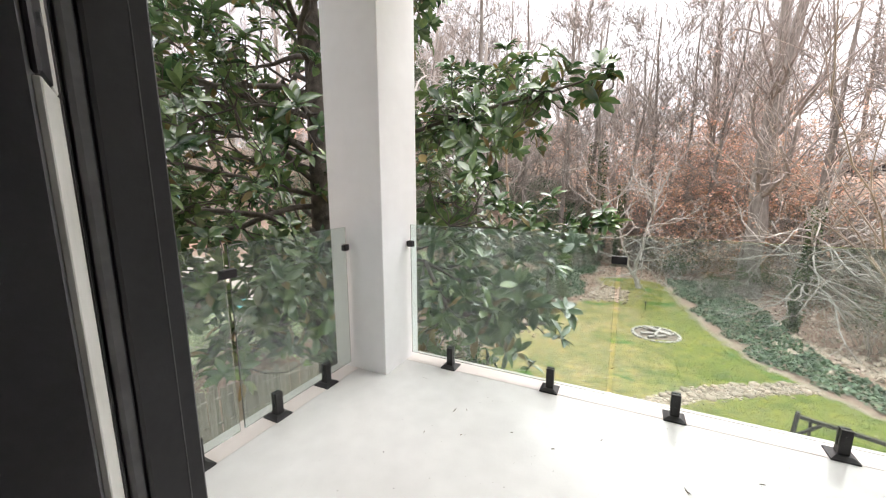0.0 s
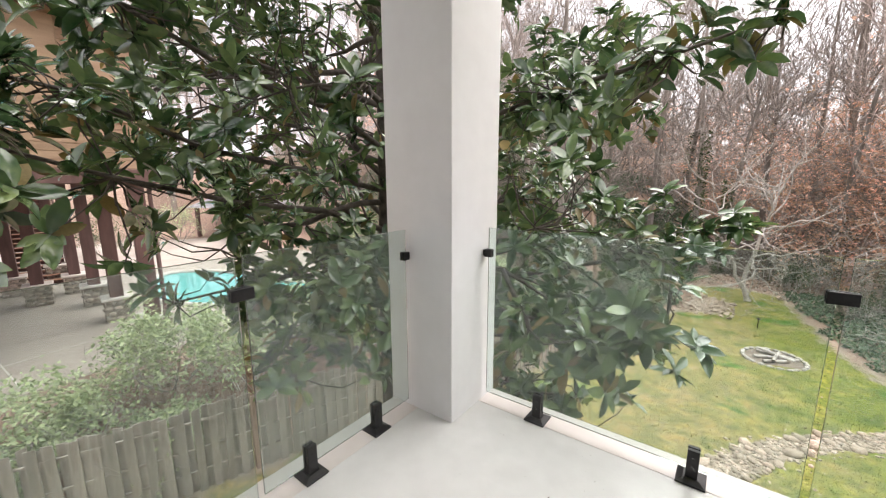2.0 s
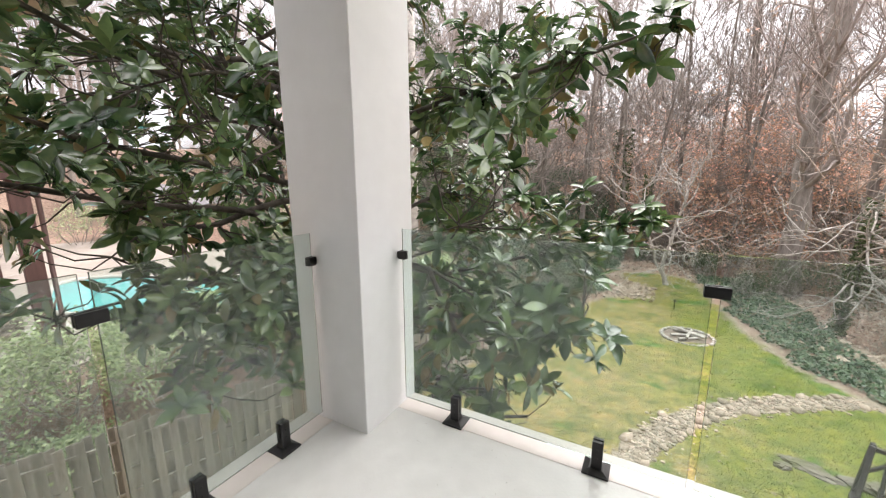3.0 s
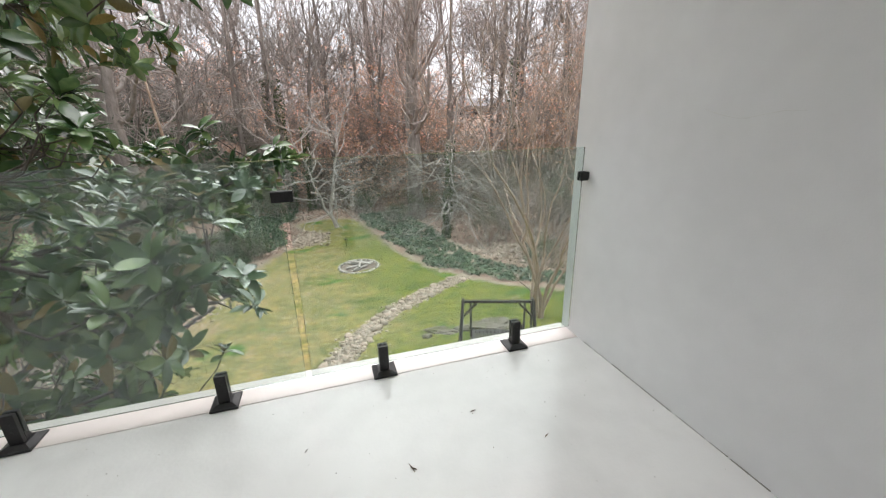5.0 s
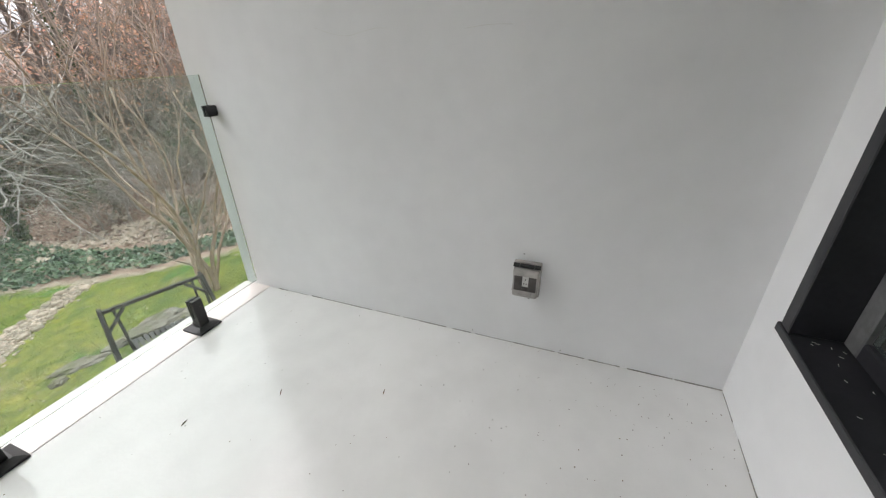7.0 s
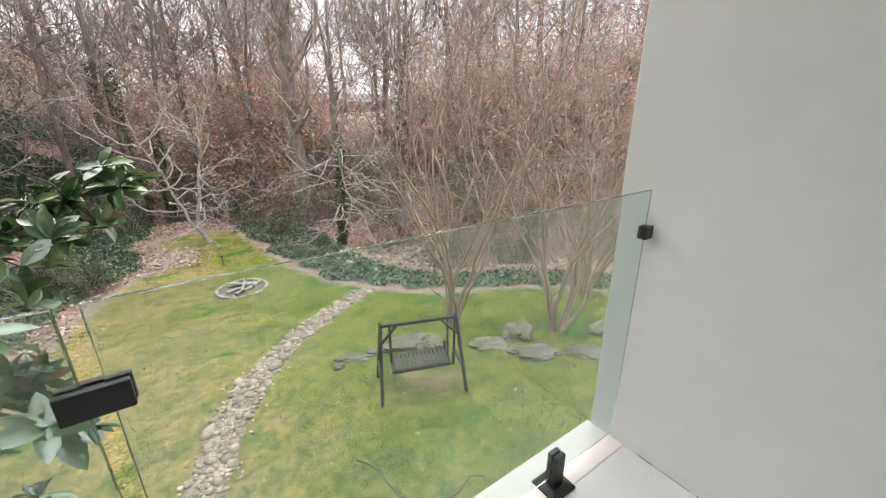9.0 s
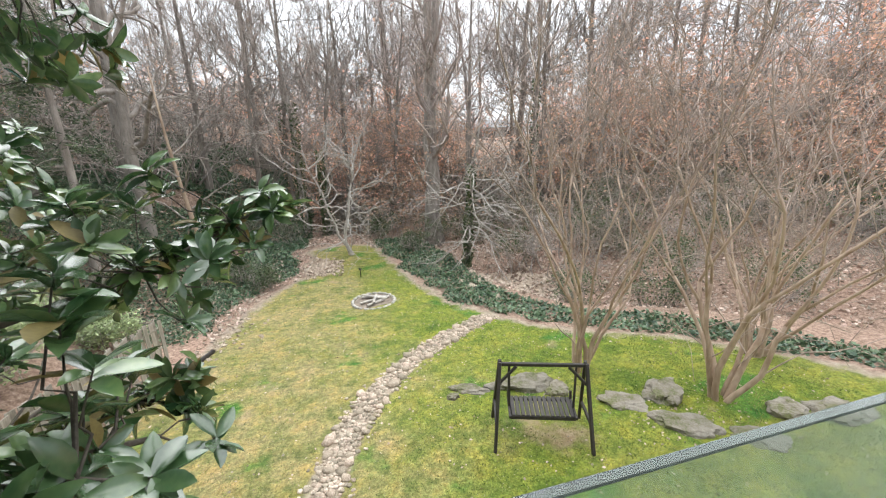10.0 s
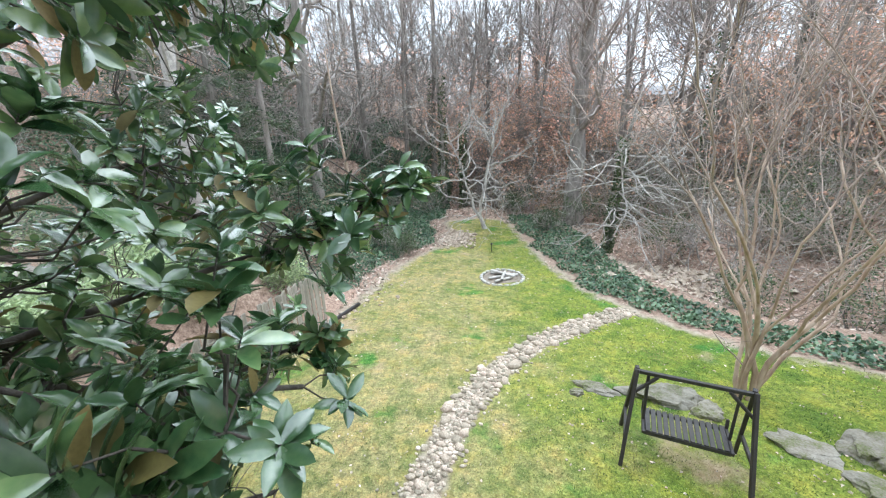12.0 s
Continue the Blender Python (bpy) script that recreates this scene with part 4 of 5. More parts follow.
while count < 150:
    a, r = radians(rt.uniform(-55, 80)), rt.uniform(29, 76)
    x, y = 2 + r * math.sin(a), r * math.cos(a)
    d = lawn_distance(np.array([(x, y)]))[0]
    if d < 7 or (x < -3.5 and y < 16) or (-24 < x < 0 and y < 46) or (0.26 < a < 0.52 and r > 33) or (16 < x < 34 and 46 < y < 62):
        continue
    thicket(rt.randrange(3), RUST, x, y, rt.uniform(0.9, 1.7), "young beech holding dry orange-brown leaves", "sapling")
    count += 1

for k in range(46):
    a, r = rt.uniform(-0.06, 0.25) if k % 2 else rt.uniform(0.52, 1.15), rt.uniform(31, 46)
    x, y = 2 + r * math.sin(a), r * math.cos(a)
    if lawn_distance(np.array([(x, y)]))[0] > 6:
        thicket(rt.randrange(3), RUST, x, y, rt.uniform(0.9, 1.4), "young beech holding dry orange-brown leaves", "sapling")
for k in range(64):
    a, r = radians(rt.uniform(-42, 74)), rt.uniform(36, 74)
    x, y = 2 + r * math.sin(a), r * math.cos(a)
    if not 0.28 < a < 0.5:
        thicket(0, BRUSH, x, y, rt.uniform(2.0, 3.6), "tall bare young tree in the far woods", "sapling")


# ---------------------------------------------------------------- ivy, litter and grass on the ground
rng = np.random.default_rng(100)


def on_ground(xy, lift=0.0):
    return np.column_stack((xy, height(xy) + lift))


def pick(n, x0, x1, y0, y1, lo, hi):
    p = np.column_stack((rng.uniform(x0, x1, n), rng.uniform(y0, y1, n)))
    d = lawn_distance(p) + 0.35 * wave(p[:, 0], p[:, 1], 2.1, 4)
    return p[(d > lo) & (d < hi)]


p = pick(80000, 3.5, 18, 3, 28, 0.25, 3.7)
p = p[(p[:, 0] > 4.2) & (lawn_distance(p) < np.interp(p[:, 1], (4, 8, 14, 20), (1.3, 1.9, 2.6, 3.7)))]
ivy = scatter_leaves("ivy_bed", on_ground(p, 0.05) + rng.normal(0, 0.05, (len(p), 3)) * (1, 1, 0.9), 0.13, IVY, rng, 0.55, 0.85)
tagged(new("ivy_bed", ivy), "bed of dark green ivy bordering the lawn", "ivy", kind="stuff")
p = pick(200000, -26, -0.5, 14, 48, 1.0, 27)
p = p[(wave(p[:, 0], p[:, 1], 0.5, 6) > -0.75)]
ivy = scatter_leaves("ivy_bank", on_ground(p, 0.07) + rng.normal(0, 0.05, (len(p), 3)), np.interp(p[:, 1], (14, 26, 48), (0.1, 0.15, 0.24)), IVY, rng, 0.5, 0.85)
tagged(new("ivy_bank", ivy), "ivy covering the woodland bank", "ivy", kind="stuff")
p = pick(90000, -16, 34, 8, 50, 0.0, 26)
p = p[~((p[:, 0] < -3) & (p[:, 1] < 15))]
p = p[~((p[:, 0] > 4.2) & (lawn_distance(p) < 3.5))]
tagged(new("leaf_litter", scatter_leaves("leaf_litter", on_ground(p, 0.03), 0.16, LITTER, rng, 0.55, 0.7)), "brown fallen leaves covering the woodland floor", "fallen leaves", kind="stuff")
p = pick(3600, -6, 14, 2, 27, -9, 0.4)
tagged(new("lawn_leaves", scatter_leaves("lawn_leaves", on_ground(p, 0.012), 0.06, LITTER, rng, 0.8, 0.7)), "small fallen leaves scattered over the lawn", "fallen leaves", kind="stuff")

n = 150000
p = np.column_stack((rng.uniform(-5, 13, n), 2.2 + 22 * rng.random(n) ** 1.6))
d = lawn_distance(p)
keep = (d < -0.05) & (seg_dist(p, TRACK, False) > 0.5)
p = p[keep & (np.hypot(p[:, 0] - 3.0, p[:, 1] - 15.85) > 1.0) & ((p[:, 0] > 2.5) | (rng.random(n) < 0.45)) & (wave(p[:, 0], p[:, 1], 3.7, 9) + 0.8 * wave(p[:, 0], p[:, 1], 9.0, 11) > -0.75)]
root = on_ground(p, -0.004)
u = unit(np.column_stack((rng.normal(0, 0.55, (len(p), 2)), np.ones(len(p)))))
s = unit(np.cross(u, rng.normal(size=(len(p), 3))))
ln = rng.uniform(0.025, 0.065, len(p)) * (1 + 0.25 * wave(p[:, 0], p[:, 1], 1.3, 7))
v3 = np.stack((root - s * 0.007, root + s * 0.007, root + u * ln[:, None]), 1).reshape(-1, 3)
tagged(new("grass", mesh_of("grass", v3, np.arange(len(v3)).reshape(-1, 3).tolist(), GRASS)), "short yellow-green mossy grass of the lawn", "grass", kind="stuff")


# ---------------------------------------------------------------- stones
def stone_mesh(seed, sx, sy, sz, rough=0.22, sub=2):
    b = bmesh.new()
    bmesh.ops.create_icosphere(b, subdivisions=sub, radius=1.0)
    r = np.random.default_rng(seed)
    off = r.uniform(0, 50, 3)
    for v in b.verts:
        k = 1 + rough * noise.noise(Vector(v.co) * 1.3 + Vector(off)) + rough * 0.5 * noise.noise(Vector(v.co) * 3.1 + Vector(off))
        c = v.co * k
        v.co = (c.x * sx, c.y * sy, max(c.z, -0.45) * sz)
    me = bpy.data.meshes.new("stone")
    b.to_mesh(me)
    b.free()
    me.materials.append(STONE)
    me.polygons.foreach_set("use_smooth", [True] * len(me.polygons))
    return me


PEBBLE = [stone_mesh(200 + i, 1.0, rt.uniform(0.65, 0.95), rt.uniform(0.4, 0.65), 0.3, 1) for i in range(9)]
track = tagged(base("stone_path", pose(2.3, 8.4, hz(2.3, 8.4))), "winding dry creek path of rounded river stones across the lawn", "stone path")
inv = track.matrix_world.inverted()
cum = np.concatenate(([0], np.cumsum(np.linalg.norm(np.diff(TRACK, axis=0), axis=1))))
rp = random.Random(77)
placed = []
tries = 0
while len(placed) < 300 and tries < 9000:
    tries += 1
    f = rp.random() ** 0.85 * cum[-1]
    c = np.array([np.interp(f, cum, TRACK[:, k]) for k in (0, 1)])
    q = np.array([np.interp(min(f + 0.2, cum[-1]), cum, TRACK[:, k]) for k in (0, 1)]) - np.array([np.interp(max(0, f - 0.2), cum, TRACK[:, k]) for k in (0, 1)])
    q /= np.linalg.norm(q)
    half = 0.36 + 0.05 * math.sin(f * 1.7)
    o = rp.uniform(-half, half)
    size = rp.choice((0.06, 0.09, 0.12, 0.15, 0.18)) * rp.uniform(0.8, 1.2) if abs(o) > 0.2 else rp.choice((0.05, 0.07, 0.1, 0.13)) * rp.uniform(0.8, 1.2)
    if rp.random() < 0.06:
        size *= 1.35
    x, y = c[0] - q[1] * o, c[1] + q[0] * o
    if any((x - a) ** 2 + (y - b) ** 2 < ((size + r) * 0.76) ** 2 for a, b, r in placed):
        continue
    placed.append((x, y, size))
    st = new("stone", PEBBLE[rp.randrange(9)])
    st.matrix_world = Matrix.Translation((x, y, hz(x, y) + size * 0.12)) @ pose(0, 0, 0, rp.uniform(-14, 14), rp.uniform(-14, 14), rp.uniform(0, 360)) @ Matrix.Scale(size, 4)
    st.parent = track
    st.matrix_parent_inverse = inv

# smaller stones that fill the gaps of the path
verts, faces = [], []
rn = np.random.default_rng(78)
small = [np.array([v.co[:] for v in me.vertices]) for me in PEBBLE]
small_f = [[tuple(q.vertices) for q in me.polygons] for me in PEBBLE]
for i in range(1500):
    f = rn.random() * cum[-1]
    c = np.array([np.interp(f, cum, TRACK[:, k]) for k in (0, 1)]) + rn.normal(0, 0.2, 2)
    k, r, a = int(rn.integers(0, 9)), rn.uniform(0.025, 0.065), rn.uniform(0, 6.283)
    v = small[k] * r
    o = len(verts)
    verts.extend(np.column_stack((c[0] + v[:, 0] * math.cos(a) - v[:, 1] * math.sin(a), c[1] + v[:, 0] * math.sin(a) + v[:, 1] * math.cos(a), v[:, 2] + hz(*c) + r * 0.15)).tolist())
    faces.extend([tuple(o + j for j in q) for q in small_f[k]])
gap_stones = tagged(new("gap_stones", mesh_of("gap_stones", verts, faces, GAPSTONE, True)), kind="stuff")
gap_stones.parent, gap_stones.matrix_parent_inverse = track, inv

# fire pit
RING = [stone_mesh(240 + i, 1.0, 0.8, 0.6, 0.3, 1) for i in range(4)]
for me in RING:
    me.materials.clear()
    me.materials.append(PITSTONE)
pit = tagged(base("fire_pit", pose(3.0, 15.85, hz(3.0, 15.85))), "round stone-ringed fire pit with bleached logs on the lawn", "fire pit")
b = bmesh.new()
bmesh.ops.create_cone(b, cap_ends=True, segments=28, radius1=0.86, radius2=0.82, depth=0.05, matrix=pose(0, 0, 0.02))
part("ash_bed", b, ASH, pit, "grey ash bed")
for i in range(22):
    a = i * 6.283 / 22 + rp.uniform(-0.04, 0.04)
    st = put(new("ring_stone", RING[i % 4]), pit)
    st.matrix_local = Matrix.Translation((math.cos(a) * 0.9, math.sin(a) * 0.9, 0.05)) @ pose(0, 0, 0, 0, 0, math.degrees(a) + 90 + rp.uniform(-10, 10)) @ Matrix.Diagonal((0.14, 0.1, 0.13, 1))
for a, z, ln, ox in ((20, 0.1, 1.35, 0.0), (-35, 0.2, 1.2, 0.1), (80, 0.18, 1.0, -0.1), (-10, 0.12, 1.1, 0.28), (35, 0.11, 0.9, -0.35)):
    pts = [(ln * (k - 0.5), 0.03 * math.sin(k * 5), 0.01 * math.cos(k * 7)) for k in (0, 0.25, 0.5, 0.75, 1)]
    lg = put(new("log", tubes("log", [(pts, [0.05, 0.062, 0.058, 0.06, 0.05], 9)], LOG)), pit)
    lg.matrix_local = pose(0.05, ox, z, 0, 0, a)
    tagged(lg, "bleached grey log")


# boulders
def boulder(seed, x, y, sx, sy, sz, turn, label, sink=0.13):
    b = bmesh.new()
    bmesh.ops.create_icosphere(b, subdivisions=4, radius=1.0)
    r = np.random.default_rng(seed)
    off = Vector(r.uniform(0, 50, 3))
    for v in b.verts:
        c = v.co.copy()
        k = 1 + 0.3 * noise.noise(c * 1.1 + off) + 0.16 * noise.noise(c * 2.7 + off) + 0.06 * noise.noise(c * 7 + off)
        k += 0.22 - 0.42 * noise.voronoi(c * 1.5 + off)[0][0] - 0.12 * noise.voronoi(c * 4.5 + off)[0][0]
        c *= k
        c.z = min(c.z, 0.62 + 0.1 * noise.noise(c * 2 + off))
        c = Vector((round(c.x * 5) * 0.05 + c.x * 0.75, round(c.y * 5) * 0.05 + c.y * 0.75, c.z))
        v.co = (c.x * sx, c.y * sy, c.z * sz)
    ob = part("boulder", b, ROCK)
    ob.matrix_world = pose(x, y, hz(x, y) + sz * 0.25 - sink, 0, 0, turn)
    return tagged(ob, label, "boulder", "lawn boulders")


boulder(301, 4.62, 7.95, 0.48, 0.2, 0.16, -25, "low flat grey boulder in the lawn", 0.06)
boulder(302, 5.9, 7.75, 0.78, 0.4, 0.34, -10, "large pale grey flat boulder behind the swing")
boulder(303, 6.65, 7.25, 0.34, 0.26, 0.3, 20, "rounded mossy boulder behind the swing")
boulder(304, 7.75, 6.3, 0.55, 0.36, 0.16, -22, "flat pale boulder set in the lawn", 0.06)
boulder(305, 8.8, 6.2, 0.6, 0.42, 0.38, 35, "mossy brown boulder beside the myrtle")
boulder(306, 8.4, 5.25, 0.72, 0.4, 0.26, -35, "long flat grey boulder in the lawn")
boulder(307, 9.5, 4.6, 0.55, 0.34, 0.18, -30, "long flat grey boulder in the lawn", 0.08)
boulder(308, 10.9, 5.0, 0.5, 0.35, 0.25, 10, "weathered boulder at the lawn's edge", 0.08)
boulder(309, 11.9, 4.6, 0.7, 0.4, 0.25, -15, "weathered boulder at the lawn's edge", 0.08)
boulder(310, 4.15, 7.75, 0.16, 0.12, 0.14, 0, "small grey stone in the lawn", 0.03)
# chips of stone and bark round the boulders, and stone heaps by the creek
verts, faces = [], []


def chips(n, cx, cy, rx, ry, size):
    for i in range(n):
        x, y = cx + rng.normal(0, rx), cy + rng.normal(0, ry)
        r = size * rng.uniform(0.5, 1.5)
        o = len(verts)
        z = hz(x, y)
        q = rng.normal(0, 1, (6, 3)) * r * 0.25 + np.array(((r, 0, 0), (-r, 0, 0), (0, r * 0.8, 0), (0, -r * 0.8, 0), (0, 0, r * 0.6), (0, 0, -r * 0.5)))
        verts.extend((q + (x, y, z + r * 0.25)).tolist())
        faces.extend([(o + a, o + b_, o + c) for a, b_, c in ((0, 2, 4), (2, 1, 4), (1, 3, 4), (3, 0, 4), (2, 0, 5), (1, 2, 5), (3, 1, 5), (0, 3, 5))])


chips(110, 8.6, 5.5, 1.0, 0.4, 0.026)
chips(50, 6.2, 7.3, 0.5, 0.3, 0.022)
chips(330, 0.75, 22.1, 0.55, 0.8, 0.12)
chips(260, 10.8, 17.4, 1.3, 1.3, 0.16)
chips(150, 12.6, 9.2, 1.6, 0.6, 0.04)
chips(120, -2.4, 14.5, 0.4, 1.4, 0.07)
tagged(new("stone_chips", mesh_of("stone_chips", verts, faces, STONE)), "loose pale stone chips and creek rubble", "stone chips", kind="stuff")

# garden light
gl = tagged(base("garden_light", pose(2.69, 19.8, hz(2.69, 19.8))), "small black garden path light on a stake", "garden light")
b = bmesh.new()
bmesh.ops.create_cone(b, cap_ends=True, segments=10, radius1=0.018, radius2=0.018, depth=0.42, matrix=pose(0, 0, 0.18))
part("stake", b, BLACK, gl)
b = bmesh.new()
bmesh.ops.create_cone(b, cap_ends=True, segments=14, radius1=0.09, radius2=0.02, depth=0.07, matrix=pose(0, 0, 0.43))
part("cap", b, BLACK, gl)

# hose on the lawn
hp = [(3.42, 4.82), (3.55, 4.66), (3.66, 4.4), (3.68, 4.1), (3.72, 3.8), (3.9, 3.5), (4.2, 3.32), (4.55, 3.3), (4.85, 3.42), (5.05, 3.3), (5.0, 3.05), (4.8, 2.9), (4.85, 2.6), (5.1, 2.2), (5.0, 1.4)]
tagged(new("garden_hose", tubes("garden_hose", [([(x, y, hz(x, y) + 0.015) for x, y in hp], [0.012] * len(hp), 8)], HOSE)), "dark garden hose lying in a loose curve on the grass", "hose")

# ---------------------------------------------------------------- porch swing on its frame
sw = tagged(base("garden_swing", pose(5.44, 5.96, -4.3, 0, 0, -19.8)), "dark stained timber garden swing with A-frame legs", "garden swing")


def swpart(name, pairs, w, h, parent=None, bevel=0.006):
    b = bmesh.new()
    for a, c in pairs:
        beam(b, a, c, w, h, bevel)
    return part(name, b, SWINGW, parent or sw)


TZ = 1.6
swpart("top_beam", [((-0.86, 0.02, TZ - 0.01), (0.86, 0.02, TZ - 0.01))], 0.065, 0.065)
for sx in (-1, 1):
    for sy in (-1, 1):
        swpart("leg", [((sx * 0.93, sy * 0.56, -0.12), (sx * 0.82, sy * 0.045 + 0.02, TZ + 0.05))], 0.06, 0.07)
    swpart("brace", [((sx * 0.85, -0.1, TZ - 0.38), (sx * 0.5, 0.0, TZ - 0.04))], 0.05, 0.05)
    swpart("cross_brace", [((sx * 0.9, -0.36, 0.52), (sx * 0.9, 0.36, 0.52))], 0.05, 0.07)
bench = part("bench", box((-0.62, -0.02, -0.035), (0.62, 0.02, 0.035), 0.004, pose(0, -0.26, 0.6)), SWINGW, sw)
swpart("seat_rail", [((-0.6, 0.22, 0.66), (0.6, 0.22, 0.66))], 0.05, 0.06, bench)
for x in (-0.58, 0, 0.58):
    swpart("bearer", [((x, -0.25, 0.6), (x, 0.23, 0.65))], 0.04, 0.055, bench)
for i in range(13):
    x = -0.56 + i * 0.0933
    swpart("seat_slat", [((x, -0.28, 0.655), (x, 0.25, 0.705))], 0.074, 0.022, bench, 0.004)
for x in (-0.63, 0.63):
    swpart("side_rail", [((x, -0.3, 0.62), (x, 0.27, 0.68))], 0.045, 0.06, bench, 0.004)
    swpart("arm_post", [((x, 0.22, 0.66), (x, 0.25, 0.86))], 0.045, 0.045, bench, 0.004)
    swpart("hanger_bar", [((x, -0.02, 0.62), (x * 1.02, 0.02, TZ - 0.03))], 0.045, 0.045)

# ---------------------------------------------------------------- board fence
fence = tagged(base("fence", pose(-5.0, 4.5, hz(-5, 4.5))), "weathered grey board fence with staggered vertical boards", "fence")
finv = fence.matrix_world.inverted()
fcum = np.concatenate(([0], np.cumsum(np.linalg.norm(np.diff(FENCE_LINE, axis=0), axis=1))))


def board_mesh(w, h, cut):
    b = bmesh.new()
    add_box(b, (-w / 2, -0.011, 0), (w / 2, 0.011, h), bevel=0.003)
    for v in b.verts:
        if v.co.z > h / 2:
            v.co.z += cut * v.co.x
    me = bpy.data.meshes.new("board")
    b.to_mesh(me)
    b.free()
    me.materials.append(FENCE)
    return me


BOARDS = [board_mesh(w, 2.1, c) for w, c in ((0.14, 0.1), (0.135, -0.15), (0.145, 0.0), (0.13, 0.25))]
rf = random.Random(9)


def FTOP(y):
    return float(np.interp(y, (-3, 4.5, 11), (-2.6, -2.62, -2.8)))


s, k = 0.0, 0
while s < fcum[-1]:
    x, y = (float(np.interp(s, fcum, FENCE_LINE[:, i])) for i in (0, 1))
    x2, y2 = (float(np.interp(s + 0.1, fcum, FENCE_LINE[:, i])) for i in (0, 1))
    a = math.atan2(y2 - y, x2 - x) if s < fcum[-1] - 0.1 else a
    side = 0.035 if k % 2 else -0.035
    bd = new("board", BOARDS[rf.randrange(4)])
    bd.matrix_world = Matrix.Translation((x - math.sin(a) * side, y + math.cos(a) * side, FTOP(y) - 2.1 + rf.uniform(-0.035, 0.035))) @ pose(0, 0, 0, rf.uniform(-1.2, 1.2), rf.uniform(-1, 1), math.degrees(a))
    bd.parent = fence
    bd.matrix_parent_inverse = finv
    s += 0.118 + rf.uniform(-0.006, 0.012)
    k += 1
for zz in (0.6, 1.05, 1.6):
    for i in range(len(FENCE_LINE) - 1):
        p0, p1 = FENCE_LINE[i], FENCE_LINE[i + 1]
        b = beam(bmesh.new(), (*p0, FTOP(p0[1]) - 1.85 + zz), (*p1, FTOP(p1[1]) - 1.85 + zz), 0.04, 0.045)
        r_ = part("rail", b, FENCE)
        r_.parent = fence
        r_.matrix_parent_inverse = finv
tagged(new("edging_timber", tubes("edging_timber", [([(-2.9, 11.3, hz(-2.9, 11.3) + 0.05), (-2.45, 12.9, hz(-2.45, 12.9) + 0.05)], [0.07, 0.07], 8)], SWINGW)), "dark old timber edging lying at the lawn's border", "timber edging")


# ---------------------------------------------------------------- neighbouring terrace with pool
def slab_from(poly, z0, z1, mat, name):
    b = bmesh.new()
    f = b.faces.new([b.verts.new((x, y, z0)) for x, y in poly])
    r = bmesh.ops.extrude_face_region(b, geom=[f])
    bmesh.ops.translate(b, verts=[v for v in r["geom"] if isinstance(v, bmesh.types.BMVert)], vec=(0, 0, z1 - z0))
    bmesh.ops.recalc_face_normals(b, faces=b.faces)
    return part(name, b, mat)


PAVE = [(-10.2, -9), (-9.9, -2.5), (-10.3, 0.2), (-10.2, 2.6), (-9.3, 4.2), (-8.6, 7.2), (-10, 10.5), (-14, 12), (-22, 13), (-30, 12), (-34, 5), (-34, -9)]
tagged(slab_from(PAVE, PATIO_Z - 0.25, PATIO_Z, CONC, "pavement"), "pale concrete pool terrace with scored joints", "terrace", kind="structure")
b = bmesh.new()
for a, c in (((-11.5, -6), (-13.2, 4)), ((-17, -6), (-18, 4)), ((-23, -6), (-23.5, 4)), ((-10.5, -1.2), (-28, -2.5))):
    beam(b, (*a, PATIO_Z + 0.001), (*c, PATIO_Z + 0.001), 0.03, 0.006, 0)
tagged(part("pavement_joint", b, COPING), "scored joints in the concrete terrace", "joint", kind="structure")
pool_pts = [(-14.9 + (4.2 + 0.7 * math.cos(2 * a + 0.6)) * math.cos(a), 5.1 + (2.1 + 0.3 * math.sin(3 * a)) * math.sin(a) + 0.9 * math.cos(a)) for a in np.arange(0, 6.283, 0.2)]
pool = tagged(base("swimming_pool", pose(-16.2, 6, PATIO_Z)), "free-form swimming pool with turquoise water", "swimming pool")
pinv = pool.matrix_world.inverted()
w = slab_from(pool_pts, PATIO_Z - 0.02, PATIO_Z + 0.012, POOLW, "water")
w.parent, w.matrix_parent_inverse = pool, pinv
loop = [(x, y, PATIO_Z + 0.02) for x, y in pool_pts] + [(*pool_pts[0], PATIO_Z + 0.02)]
c_ = new("coping", tubes("coping", [(loop, [0.12] * len(loop), 6)], COPING))
c_.parent, c_.matrix_parent_inverse = pool, pinv


# ---------------------------------------------------------------- neighbouring house on stone-footed posts
house = tagged(base("house", pose(-18, -1, PATIO_Z)), "tan timber house raised on brown posts", "house")
hinv = house.matrix_world.inverted()


def hpart(name, bm_, mat, parent=None, label=""):
    ob = part(name, bm_, mat, None, label)
    ob.parent = parent or house
    ob.matrix_parent_inverse = hinv
    return ob


UZ = 1.75
hpart("floor_beam", box((-27, -9, UZ - 0.35), (-10.9, 2.1, UZ), 0.02), POST)
hpart("wall", box((-26.6, -8.8, UZ), (-11.3, 1.75, 5.2)), SIDING)
hpart("eave", box((-27.6, -9.8, 5.2), (-10.6, 2.5, 5.42), 0.02), SIDING)
b = bmesh.new()
vs = [b.verts.new(v) for v in ((-27.6, -9.8, 5.424), (-10.6, -9.8, 5.424), (-10.6, 2.5, 5.424), (-27.6, 2.5, 5.424), (-24, -3.7, 8.0), (-14.5, -3.7, 8.0))]
for f in ((0, 1, 5, 4), (1, 2, 5), (2, 3, 4, 5), (3, 0, 4), (3, 2, 1, 0)):
    b.faces.new([vs[i] for i in f])
hpart("roof", b, ROOF)
